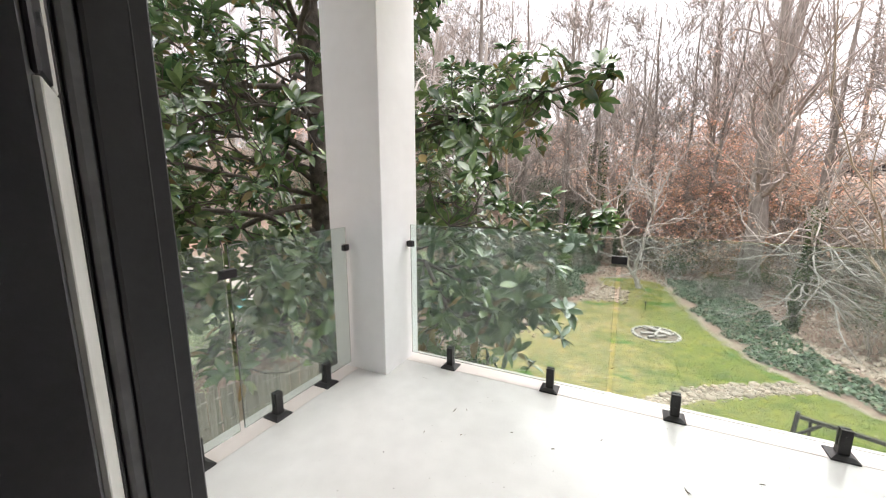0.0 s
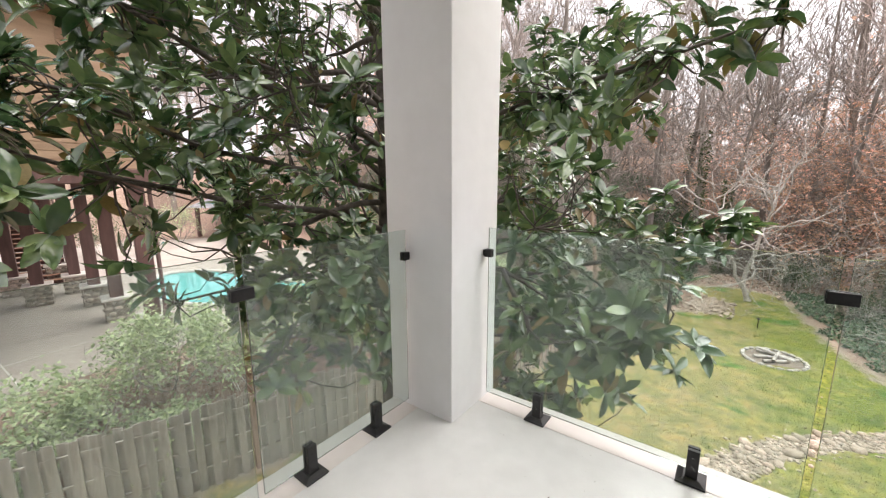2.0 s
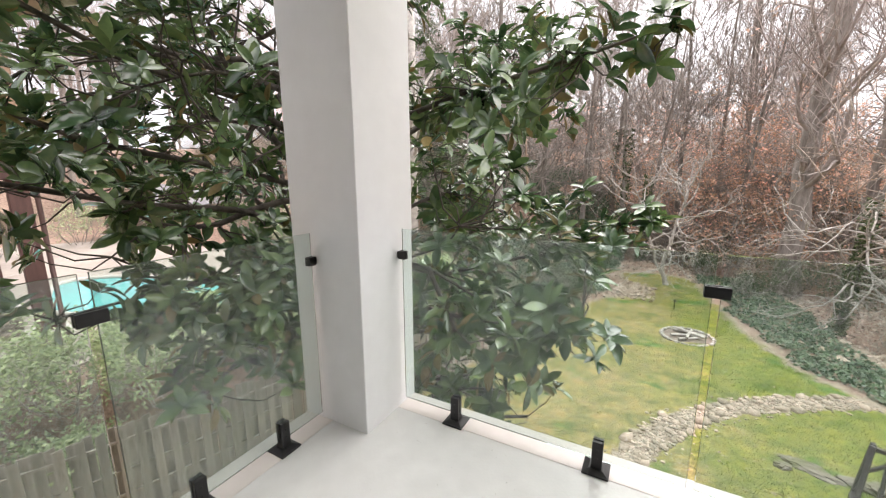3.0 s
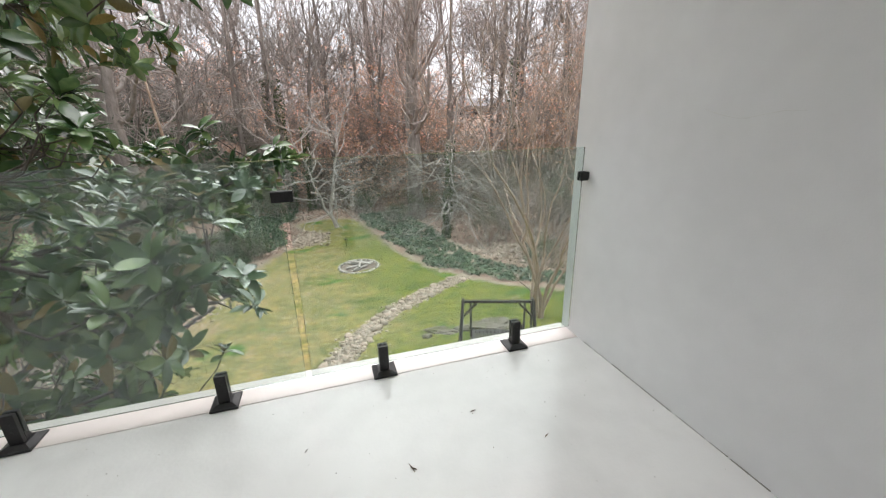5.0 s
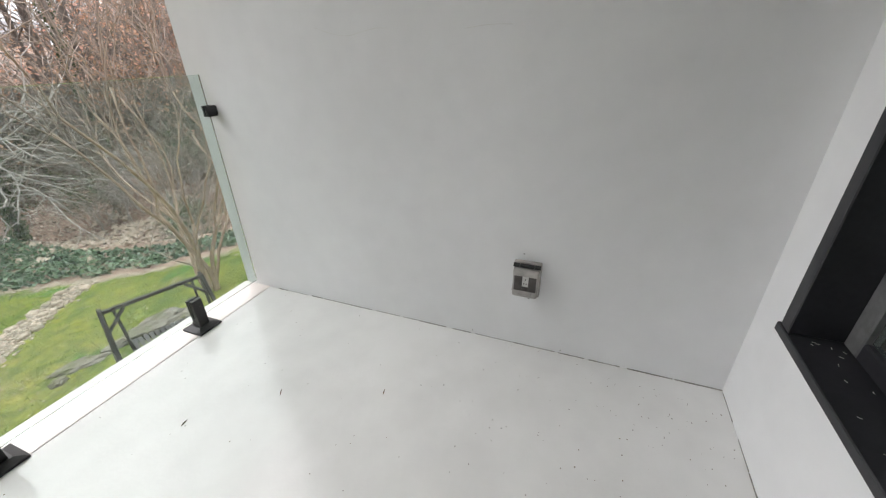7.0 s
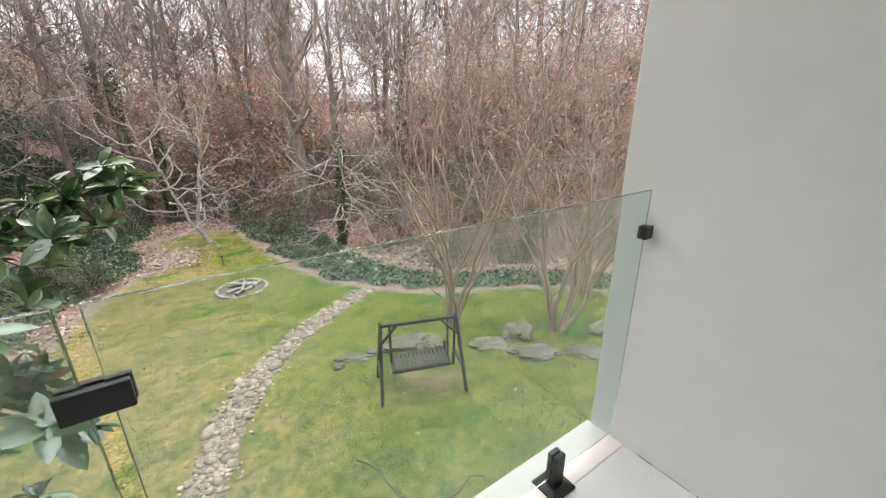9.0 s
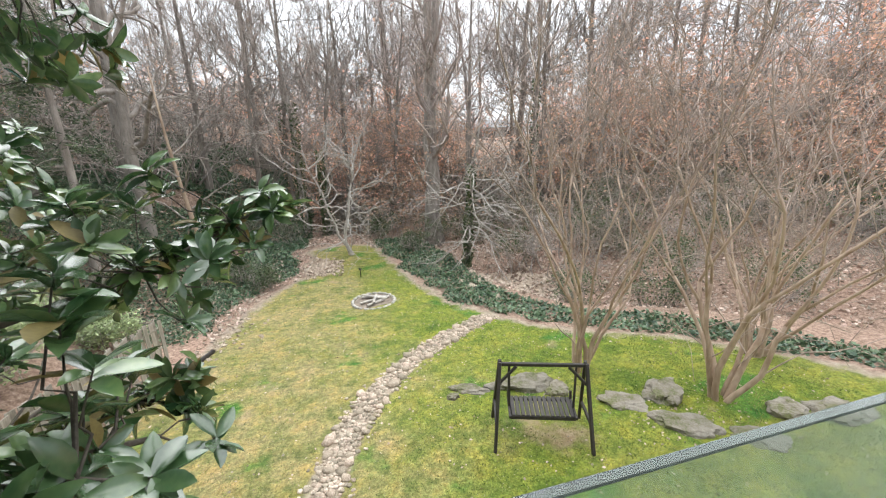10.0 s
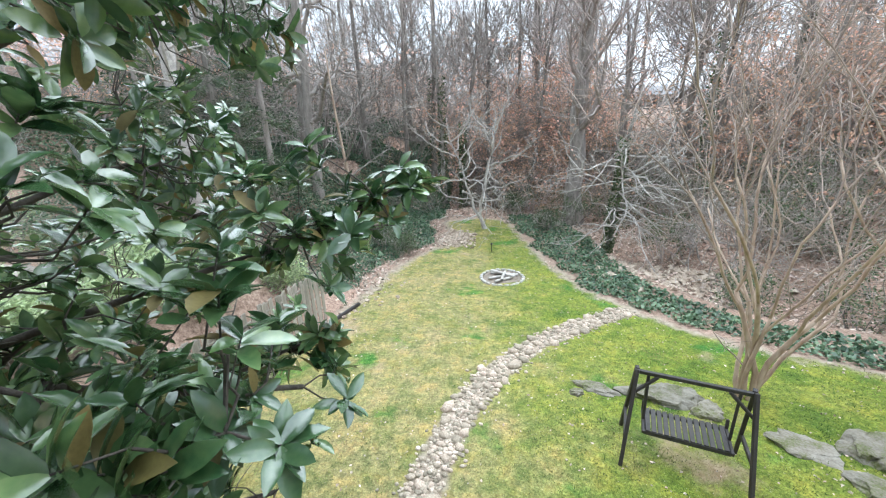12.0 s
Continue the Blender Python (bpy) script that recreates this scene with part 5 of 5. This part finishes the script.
for z in np.arange(UZ + 0.03, 5.0, 0.19):
    hpart("siding_board", box((-26.6, 1.75, z), (-11.29, 1.772, z + 0.175), 0.004), SIDING)
    hpart("siding_board", box((-11.3, -8.8, z), (-11.278, 1.75, z + 0.175), 0.004), SIDING)
for x in (-24.5, -21, -17.5, -14.2):
    wn_ = hpart("window", box((x - 0.95, 1.773, 2.9), (x + 0.95, 1.82, 5.1), 0.01), SIDING)
    pn = part("pane", box((x - 0.8, 1.822, 3.05), (x + 0.8, 1.83, 4.95)), DARKWIN)
    pn.parent, pn.matrix_parent_inverse = wn_, hinv
for y in (-6.9, -5.7, -4.2, -3.0, -1.5, -0.15, 1.15):
    wn_ = hpart("window", box((-11.277, y - 0.58, 2.9), (-11.22, y + 0.58, 5.1), 0.01), SIDING)
    pn = part("pane", box((-11.218, y - 0.46, 3.05), (-11.21, y + 0.46, 4.95)), DARKWIN)
    pn.parent, pn.matrix_parent_inverse = wn_, hinv

PIER_STONES = [stone_mesh(400 + i, 1.0, 0.5, 0.62, 0.25, 1) for i in range(6)]
for me in PIER_STONES:
    me.materials.clear()
    me.materials.append(PIERST)


def pier_post(x, y, turn, rp):
    o = tagged(base("post", pose(x, y, PATIO_Z, 0, 0, turn)), "brown timber post on a stacked stone pier", "post", "terrace posts")
    pier = part("pier", box((-0.33, -0.33, 0), (0.33, 0.33, 0.68)), PIERST, o, "stacked stone pier")
    part("cap", box((-0.4, -0.4, 0.681), (0.4, 0.4, 0.75), 0.012), COPING, o, "flat pale capstone")
    part("shaft", box((-0.17, -0.17, 0.75), (0.17, 0.17, UZ - 0.35 - PATIO_Z), 0.012), POST, o)
    for face in range(4):
        for row in range(4):
            off = 0.1 * (row % 2)
            for i in range(3):
                st = put(new("stone", PIER_STONES[rp.randrange(6)]), pier)
                st.matrix_local = pose(0, 0, 0, 0, 0, face * 90) @ Matrix.Translation((-0.24 + i * 0.24 + off * 0.6 - 0.03, -0.33, 0.085 + row * 0.17)) @ Matrix.Diagonal((0.125, 0.07, 0.13, 1))
    return o


rq = random.Random(4)
for x, y in ((-11.2, 1.45), (-14.2, 1.35), (-16.7, 1.28), (-19.3, 1.2), (-22.4, 1.1), (-18.3, 0.05), (-20.6, -0.35), (-22.9, -0.75), (-25.2, -1.15), (-13.6, -2.6), (-16.2, -3.4)):
    pier_post(x, y, -8, rq)
# downspout on the nearest post
ds = tagged(new("downspout", tubes("downspout", [([(-11.0, 1.7, UZ - 0.4), (-11.0, 1.7, -1.9), (-10.75, 1.6, -2.1), (-10.75, 1.6, -2.88)], [0.05] * 4, 8)], POST)), "brown metal downspout beside the post", "downspout")

# flight of steps up to the deck
stp = tagged(base("staircase", pose(-21.6, 0.55, PATIO_Z, 0, 0, 84)), "red-brown timber steps rising to the raised deck", "staircase")
for i in range(22):
    part("tread", box((-0.75, i * 0.27, 0.2 + i * 0.18 - 0.03), (0.75, i * 0.27 + 0.3, 0.2 + i * 0.18), 0.006), STEPW, stp)
    part("riser", box((-0.75, i * 0.27 + 0.28, 0.0 + i * 0.18), (0.75, i * 0.27 + 0.3, 0.17 + i * 0.18)), POST, stp)
for sx in (-0.8, 0.8):
    part("stringer", beam(bmesh.new(), (sx, -0.05, 0.05), (sx, 6.0, 4.09), 0.05, 0.3), POST, stp)
    part("hand_rail", beam(bmesh.new(), (sx, -0.05, 1.0), (sx, 6.0, 5.04), 0.06, 0.06), POST, stp)
    for i in range(0, 22, 3):
        part("newel", box((sx - 0.03, i * 0.27, 0.15 + i * 0.18), (sx + 0.03, i * 0.27 + 0.06, 1.03 + i * 0.18)), POST, stp)

# pool pavilion
pv = tagged(base("pavilion", pose(-30, 13.5, PATIO_Z, 0, 0, 20)), "open brown pavilion with a grey shingle roof", "pavilion")
b = bmesh.new()
vs = [b.verts.new(v) for v in ((-3.6, -2.6, 2.3), (3.6, -2.6, 2.3), (3.6, 2.6, 2.3), (-3.6, 2.6, 2.3), (-1.2, 0, 3.7), (1.2, 0, 3.7))]
for f in ((0, 1, 5, 4), (1, 2, 5), (2, 3, 4, 5), (3, 0, 4), (3, 2, 1, 0)):
    b.faces.new([vs[i] for i in f])
part("roof", b, ROOF, pv)
for x in (-3, 0, 3):
    for y in (-2.1, 2.1):
        part("post", box((x - 0.12, y - 0.12, 0), (x + 0.12, y + 0.12, 2.3), 0.01), POST, pv)
part("back_wall", box((-3, 2.0, 0), (3, 2.08, 2.3)), STEPW, pv)


# far houses between the trees
def far_house(x, y, z, w, h, d, turn, label):
    o = tagged(base("far_house", pose(x, y, z, 0, 0, turn)), label, "house")
    part("wall", box((-w / 2, -d / 2, -3), (w / 2, d / 2, h)), HOUSEW, o)
    b_ = bmesh.new()
    e = 0.5
    vv = [b_.verts.new(v) for v in ((-w / 2 - e, -d / 2 - e, h), (w / 2 + e, -d / 2 - e, h), (w / 2 + e, d / 2 + e, h), (-w / 2 - e, d / 2 + e, h), (-w / 2 - e, 0, h + 1.7), (w / 2 + e, 0, h + 1.7))]
    for f_ in ((0, 1, 5, 4), (2, 3, 4, 5), (1, 2, 5), (3, 0, 4), (3, 2, 1, 0)):
        b_.faces.new([vv[i] for i in f_])
    part("roof", b_, ROOF, o)
    for i in range(int(w // 3)):
        xx = -w / 2 + 1.5 + i * 3
        wn2 = part("window", box((xx - 0.6, -d / 2 - 0.05, 0.9), (xx + 0.6, -d / 2 - 0.002, 2.2), 0.01), HOUSEW, o)
        part("pane", box((xx - 0.5, -d / 2 - 0.07, 1.0), (xx + 0.5, -d / 2 - 0.052, 2.1)), DARKWIN, wn2)


far_house(33, 78, 1.9, 14, 2.7, 8, -12, "pale single-storey house with grey roof among trees")

# ---------------------------------------------------------------- shrubs below the terrace
def leafy_shrub(seed, x, y, w, h, mat, label, leaves, size, zbase=None):
    r = np.random.default_rng(seed)
    o = tagged(base("shrub", pose(x, y, hz(x, y) if zbase is None else zbase)), label, "shrub", "terrace shrubs")
    lines, tips = [], []
    for k in range(14):
        a = r.uniform(0, 6.283)
        grow(r, (math.cos(a) * w * 0.12, math.sin(a) * w * 0.12, -0.1), (math.cos(a) * 0.6, math.sin(a) * 0.6, 1.0), h * 0.75, 0.018, 2, lines, 5, 0.35, 0.1, (3, 5), 0.8, 0.55, 0.25, tips, 0.004)
    put(new("stem", tubes("stem", lines, TWIG)), o)
    c = np.asarray([t[0] for t in tips])
    c = c * np.array((w / 2 / (np.abs(c[:, 0]).max() + 0.01), w / 2 / (np.abs(c[:, 1]).max() + 0.01), 1))
    c = c[r.integers(0, len(c), leaves)] + r.normal(0, 0.11, (leaves, 3))
    put(tagged(new("foliage", scatter_leaves("foliage", c, size, mat, r, 0.35, 0.5)), kind="stuff"), o)


for i, (x, y, w, h) in enumerate(((-8.2, -1.0, 2.3, 1.7), (-8.5, 0.9, 2.6, 1.8), (-7.6, 2.2, 2.5, 1.8), (-8.4, 3.4, 2.4, 1.7), (-7.0, 4.6, 2.0, 1.3), (-9.2, -3.0, 2.0, 1.4), (-7.6, 6.2, 2.2, 1.4), (-7.2, 0.4, 1.6, 1.2), (-7.6, -2.2, 1.5, 1.2), (-6.2, 7.6, 2.2, 1.5), (-8.8, 7.2, 2.4, 1.7), (-5.6, 9.6, 2.2, 1.5), (-7.6, 9.6, 2.6, 1.8), (-6.6, 12.4, 2.4, 1.8), (-4.6, 12.0, 1.8, 1.3))):
    leafy_shrub(500 + i, x, y, w, h, SHRUB, "pale green leafy shrub above the fence", 4200, 0.105)
for i, (x, y, w, h) in enumerate(((-29, 4, 3, 2.2), (-26, 11.5, 3, 2.2), (-22, 14.2, 3, 2.4), (-17, 13.5, 3, 2.6), (-13, 12.6, 3, 2.0), (-31, 8.5, 3.4, 2.6))):
    leafy_shrub(520 + i, x, y, w, h, SHRUB if i % 2 else IVYTREE, "green shrub beside the pool terrace", 2200, 0.1)
for i, (x, y, w, h) in enumerate(((-2.0, 19.6, 1.8, 1.2), (-3.4, 21.5, 2.2, 1.6), (4.6, 28.3, 2.0, 1.6), (6.6, 24.5, 2.0, 1.5), (14.5, 12.5, 2.6, 2.0), (12.0, 14.0, 2.6, 2.0), (16.5, 14, 3.2, 2.6),
                                 (18.5, 10.5, 3.2, 2.6), (11.5, 20, 3.2, 2.6), (14.8, 18, 3.0, 2.8), (20.5, 15, 3.4, 3.0), (8.3, 26, 3.0, 2.4), (5.8, 30.5, 3.2, 2.6), (-1.5, 29.5, 3.0, 2.4), (18, 21, 3.4, 3.0), (-5, 30, 3.0, 2.4))):
    leafy_shrub(540 + i, x, y, w, h, IVYTREE, "dull green evergreen shrub at the creek", 1900, 0.1)


# conifers at the edge of the wood
def conifer(seed, x, y, h, w, label):
    r = np.random.default_rng(seed)
    o = tagged(base("conifer", pose(x, y, hz(x, y))), label, "tree", "woodland trees")
    lines, cs, ds = [], [], []
    lines.append(([(0, 0, -0.3), (0.05, 0, h * 0.5), (0, 0.05, h)], [0.2, 0.14, 0.03], 8))
    for k in range(95):
        z = h * r.uniform(0.12, 0.97)
        a = r.uniform(0, 6.283)
        ln = w * (1.1 - z / h) * r.uniform(0.6, 1.1) + 0.4
        pts = [np.array((math.cos(a) * ln * f, math.sin(a) * ln * f, z + 0.15 * ln * f - 0.35 * ln * f * f)) for f in (0, 0.35, 0.7, 1.0)]
        lines.append((pts, [0.035, 0.025, 0.016, 0.006], 4))
        m = int(50 * ln)
        f = r.uniform(0.2, 1.02, m)
        c = np.column_stack((math.cos(a) * ln * f, math.sin(a) * ln * f, z + 0.15 * ln * f - 0.35 * ln * f * f)) + r.normal(0, 0.14, (m, 3))
        cs.append(c)
    put(new("trunk", tubes("trunk", lines, BARK)), o)
    put(tagged(new("foliage", scatter_leaves("foliage", np.concatenate(cs), 0.24, EVERG, r, 0.3, 0.22)), kind="stuff"), o)


conifer(601, -9.6, 21.5, 13, 3.0, "feathery dark evergreen at the edge of the wood")
conifer(602, -14, 24, 14, 3.2, "feathery dark evergreen at the edge of the wood")
conifer(603, -13.0, 17.5, 12, 2.8, "feathery dark evergreen at the edge of the wood")
# pale trunk beyond the magnolia
ptree = tagged(base("tree", pose(-11.0, 17.0, hz(-11, 17.0))), "pale smooth-barked tree trunk beyond the magnolia", "tree", "woodland trees")
rng = np.random.default_rng(66)
twl = []
for k in range(9):
    a = rng.uniform(0, 6.283)
    grow(rng, (0.2, 0, 7 + k), (math.cos(a), math.sin(a), 0.8), 4, 0.1, 3, twl, 5, 0.3, 0.1, (3, 4), minr=0.01)
put(new("trunk", tubes("trunk", [([(0, 0, -0.4), (0.1, 0, 4), (0.2, 0, 9), (0.3, 0, 17)], [0.42, 0.36, 0.3, 0.12], 12)], PALE)), ptree)
put(new("crown", tubes("crown", twl, PALE)), ptree)


# ---------------------------------------------------------------- magnolia
MAG = np.array((-2.95, 2.4))
mag = tagged(base("magnolia_tree", pose(MAG[0], MAG[1], hz(*MAG))), "large southern magnolia with glossy dark leaves beside the balcony", "tree")
MZ = hz(*MAG)
minv = mag.matrix_world.inverted()


def under_mag(ob):
    ob.parent, ob.matrix_parent_inverse = mag, minv
    return ob


def leaf_bm(b, ln, w, droop, fold, m):
    """One pointed magnolia leaf with a folded midrib."""
    rows = ((0.0, 0.08), (0.16, 0.55), (0.42, 0.97), (0.68, 0.93), (0.88, 0.5), (1.0, 0.0))
    grid = []
    for f, k in rows:
        z = -droop * ln * f * f
        grid.append([b.verts.new(m @ Vector((s * k * w / 2, f * ln, z + fold * abs(s) * k * w))) for s in ((-1, 0, 1) if k > 0 else (0,))])
    for i in range(len(rows) - 1):
        lo, hi = grid[i], grid[i + 1]
        if len(hi) == 3:
            b.faces.new((lo[0], lo[1], hi[1], hi[0]))
            b.faces.new((lo[1], lo[2], hi[2], hi[1]))
        else:
            b.faces.new((lo[0], lo[1], hi[0]))
            b.faces.new((lo[1], lo[2], hi[0]))


def leaf_mesh(seed, mat):
    r = random.Random(seed)
    b = bmesh.new()
    leaf_bm(b, 0.21, 0.086, r.uniform(0.05, 0.35), r.uniform(0.08, 0.25), Matrix.Identity(4))
    me = bpy.data.meshes.new("leaf")
    b.to_mesh(me)
    b.free()
    me.materials.append(mat)
    me.polygons.foreach_set("use_smooth", [True] * len(me.polygons))
    return me


LEAVES = [leaf_mesh(i, MAGLEAF) for i in range(6)] + [leaf_mesh(i, MAGBACK) for i in (20, 21)]
LEAF_V = [np.array([v.co[:] for v in me.vertices]) for me in LEAVES]
LEAF_F = [[tuple(p.vertices) for p in me.polygons] for me in LEAVES]

rng = np.random.default_rng(700)
trunk = [([(0, 0, -0.3), (0.05, 0, 1.5), (-0.05, 0.05, 3.5), (0.05, 0, 5.5), (0, 0.05, 8), (0.1, 0, 11), (0.05, 0.05, 14)], [0.24, 0.19, 0.165, 0.15, 0.12, 0.07, 0.03], 10)]
under_mag(new("trunk", tubes("trunk", [([np.array(q) + (MAG[0], MAG[1], MZ) for q in p_], r_, s_) for p_, r_, s_ in trunk], MAGBARK)))


def free(q):
    """True where a leaf cluster clears the balcony."""
    x, y, z = q
    if x > -0.95 and y < 0.95 and z > -0.9:
        return False
    return not (x > -1.3 and y < 0.6 and z > 2.3)


def crown_tip(r):
    """A point in the crown: reaching furthest towards the lawn, higher over the terrace side."""
    a = r.uniform(-math.pi, math.pi)
    toward = max(0.0, math.cos(a - 0.38)) ** 2
    south = max(0.0, math.cos(a + 1.35)) ** 3
    z = r.uniform(-2.6, 6.8)
    if z > 3.5:
        reach = 3.4 * (1 - (z - 3.5) / 5.5) + 0.4 * toward + 0.8 * south
    elif z > -0.6:
        reach = 3.1 + (1.2 if z < 1.3 else 0.6) * toward + 1.2 * south
    else:
        reach = (3.2 + 1.0 * toward) * (1 - 0.28 * (-0.6 - z) / 2)
    low = -2.4 if math.cos(a - 0.6) > 0.25 else (0.75 if math.cos(a - 0.6) < -0.15 else -0.4)
    if -1.75 < a < -0.75 and z < 0.75:
        low, reach = -0.9, 2.3
    if z < low:
        return None
    rad = reach * (0.45 + 0.55 * r.random() ** 0.55)
    return np.array((MAG[0] + rad * math.cos(a), MAG[1] + rad * math.sin(a), z))


limbs, clusters = [], []
hubs = []
for k in range(30):
    a = k * 2.4 + rng.uniform(-0.3, 0.3)
    z0 = -2.6 + 8.2 * (k / 30)
    toward = max(0.0, math.cos(a - 0.38))
    if z0 < 0.2 and math.cos(a - 0.6) < 0.45:
        z0 += 3.2
    ln = (2.3 + 1.3 * toward) * (1 if z0 < 3 else max(0.4, 1 - (z0 - 3) / 5))
    p0 = np.array((MAG[0], MAG[1], z0))
    pts = [p0]
    d = np.array((math.cos(a), math.sin(a), 0.28))
    for i in range(5):
        d = d + rng.normal(0, 0.3, 3) + (0, 0, 0.02)
        pts.append(pts[-1] + unit(d) * ln / 5)
    if not all(free(q) for q in pts):
        continue
    limbs.append((pts, np.linspace(0.05, 0.02, 6), 6))
    hubs += pts[2:]
    # side branches that leave the limb and curve upwards
    for s_ in range(4):
        i = int(rng.integers(1, 5))
        dd = unit(pts[i + 1] - pts[i]) + rng.normal(0, 0.6, 3)
        side = [pts[i]]
        for _ in range(4):
            dd = unit(dd + rng.normal(0, 0.28, 3) + (0, 0, 0.08))
            side.append(side[-1] + dd * 0.27)
        if all(free(q) for q in side):
            limbs.append((side, np.linspace(0.02, 0.008, 5), 5))
            hubs += side[2:]
tip_main = [np.array(q) for q in ((-2.95, 2.4, -0.6), (-1.9, 2.7, -0.1), (-0.7, 3.15, 0.25), (0.35, 3.65, 0.5), (1.0, 3.95, 0.8), (1.36, 4.12, 0.98))]
tip_high = [np.array(q) for q in ((-2.95, 2.4, 1.6), (-1.6, 2.4, 2.1), (-0.4, 2.3, 2.35), (0.7, 2.2, 2.5), (1.4, 2.1, 2.62))]
tip_low = [np.array(q) for q in ((-2.95, 2.4, -0.3), (-1.8, 2.5, -0.35), (-0.7, 2.45, -0.35), (0.1, 2.3, -0.2), (0.6, 2.25, -0.05))]
tip_low2 = [np.array(q) for q in ((-2.95, 2.4, -0.7), (-1.6, 2.8, -0.75), (-0.4, 3.2, -0.7), (0.2, 3.4, -0.5), (0.62, 3.57, -0.35))]
tip_south = [np.array(q) for q in ((-2.95, 2.4, 0.7), (-2.9, 1.2, 1.1), (-2.6, 0.1, 1.25), (-2.45, -0.9, 1.5), (-2.25, -1.7, 1.75))]
tip_south2 = [np.array(q) for q in ((-2.95, 2.4, 1.9), (-2.7, 1.3, 2.3), (-2.65, 0.2, 2.45), (-2.4, -0.8, 2.75), (-2.3, -1.6, 2.9))]
tip_south3 = [np.array(q) for q in ((-2.95, 2.4, 1.3), (-3.2, 1.2, 1.6), (-3.3, 0.1, 1.8), (-3.2, -0.9, 2.2), (-3.1, -1.9, 2.3))]
tip_drop = [np.array(q) for q in ((-2.95, 2.4, -0.1), (-2.75, 1.7, -0.2), (-2.5, 1.0, -0.4), (-2.25, 0.3, -0.55))]
tip_drop2 = [np.array(q) for q in ((-2.95, 2.4, 0.4), (-3.0, 1.5, 0.35), (-3.1, 0.5, 0.3), (-3.2, -0.4, 0.25))]
tip_drop3 = [np.array(q) for q in ((-2.95, 2.4, 0.2), (-2.6, 1.6, 0.4), (-2.35, 1.1, 0.4), (-2.1, 0.7, 0.25))]
tip_front = [np.array(q) for q in ((-2.95, 2.4, -1.0), (-1.8, 2.3, -1.2), (-0.8, 2.2, -1.1), (0.1, 2.2, -0.85))]
tip_front2 = [np.array(q) for q in ((-2.95, 2.4, -1.3), (-2.0, 2.8, -1.5), (-1.2, 3.0, -1.5), (-0.5, 3.1, -1.25))]
tip_front3 = [np.array(q) for q in ((-2.95, 2.4, 0.0), (-1.6, 2.1, 0.1), (-0.4, 1.7, 0.1), (0.4, 1.65, 0.15), (0.92, 1.6, 0.3))]
TIPS = (tip_main, tip_high, tip_low, tip_low2, tip_south, tip_south2, tip_south3, tip_drop, tip_drop2, tip_drop3, tip_front, tip_front2, tip_front3)
for t_ in TIPS:
    limbs.append((t_, np.linspace(0.042, 0.01, len(t_)), 7))
    hubs += t_[2:]
hubs = np.array(hubs)


def twig_to(q):
    i = np.argmin(np.linalg.norm(hubs - q, axis=1) + 0.4 * np.abs(hubs[:, 2] - q[2]))
    h = hubs[i]
    span = np.linalg.norm(q - h)
    b1 = h + (q - h) * 0.35 + rng.normal(0, 0.09, 3) * span + (0, 0, -0.1 * span)
    b2 = h + (q - h) * 0.7 + rng.normal(0, 0.07, 3) * span + (0, 0, -0.12 * span)
    limbs.append(([h, b1, b2, q], [0.009, 0.008, 0.006, 0.004], 4))
    return unit(q - b2)


def near_limb(q, reach):
    return np.min(np.linalg.norm(hubs - q, axis=1)) < reach


for t_ in TIPS:
    clusters.append((t_[-1], unit(t_[-1] - t_[-2])))
    for i in range(1, len(t_)):
        for j in range(9):
            q = t_[i] * 1.0 + (t_[i - 1] - t_[i]) * rng.random() + rng.normal(0, 0.2, 3) * (1, 1, 0.8) * (1.3 - 0.13 * i)
            if free(q):
                clusters.append((q, twig_to(q)))
while len(clusters) < 1900:
    q = crown_tip(rng)
    if q is None or not free(q) or q[2] < hz(q[0], q[1]) + 0.5 or (q[2] < -0.2 and rng.random() < 0.5) or not near_limb(q, 0.85):
        continue
    clusters.append((q, twig_to(q)))
under_mag(new("limb", tubes("limb", limbs, MAGBARK)))

# leaves: whorls at the twig ends; those by the balcony are pieces of their own
front = sorted(range(len(clusters)), key=lambda i: math.hypot(clusters[i][0][0] - 1.2, clusters[i][0][1] - 2.4) + 0.3 * abs(clusters[i][0][2] - 0.5))[:32]
front = set(front)
bulk = {MAGLEAF.name: ([], []), MAGBACK.name: ([], [])}
singles = 0
for ci, (q, d) in enumerate(clusters):
    d = unit(np.asarray(d) * 0.8 + (0, 0, 0.55))
    ax = Vector(d)
    n_ = int(rng.integers(8, 13))
    for k in range(n_):
        a = k * 2.4 + rng.uniform(-0.3, 0.3)
        tilt = rng.uniform(38, 100)
        kind = int(rng.integers(0, 6)) if rng.random() > 0.055 else int(rng.integers(6, 8))
        m = (Matrix.Translation(Vector(q) - ax * 0.02 * k * 0.4) @ ax.to_track_quat("Z", "Y").to_matrix().to_4x4()
             @ pose(0, 0, 0, 0, 0, math.degrees(a)) @ pose(0, 0, 0, 90 - tilt, rng.uniform(-25, 25), 0) @ Matrix.Scale(rng.uniform(0.75, 1.22), 4))
        if ci in front and singles < 300:
            ob = new("leaf", LEAVES[kind])
            ob.matrix_world = m
            under_mag(ob)
            singles += 1
            continue
        mm = np.array(m)
        vv = LEAF_V[kind] @ mm[:3, :3].T + mm[:3, 3]
        V, F = bulk[LEAVES[kind].materials[0].name]
        o = len(V)
        V.extend(vv.tolist())
        F.extend([tuple(o + i for i in f) for f in LEAF_F[kind]])
for mt_, nm in ((MAGLEAF, "foliage"), (MAGBACK, "rusty_foliage")):
    V, F = bulk[mt_.name]
    under_mag(tagged(new(nm, mesh_of(nm, V, F, mt_, True)), kind="stuff"))
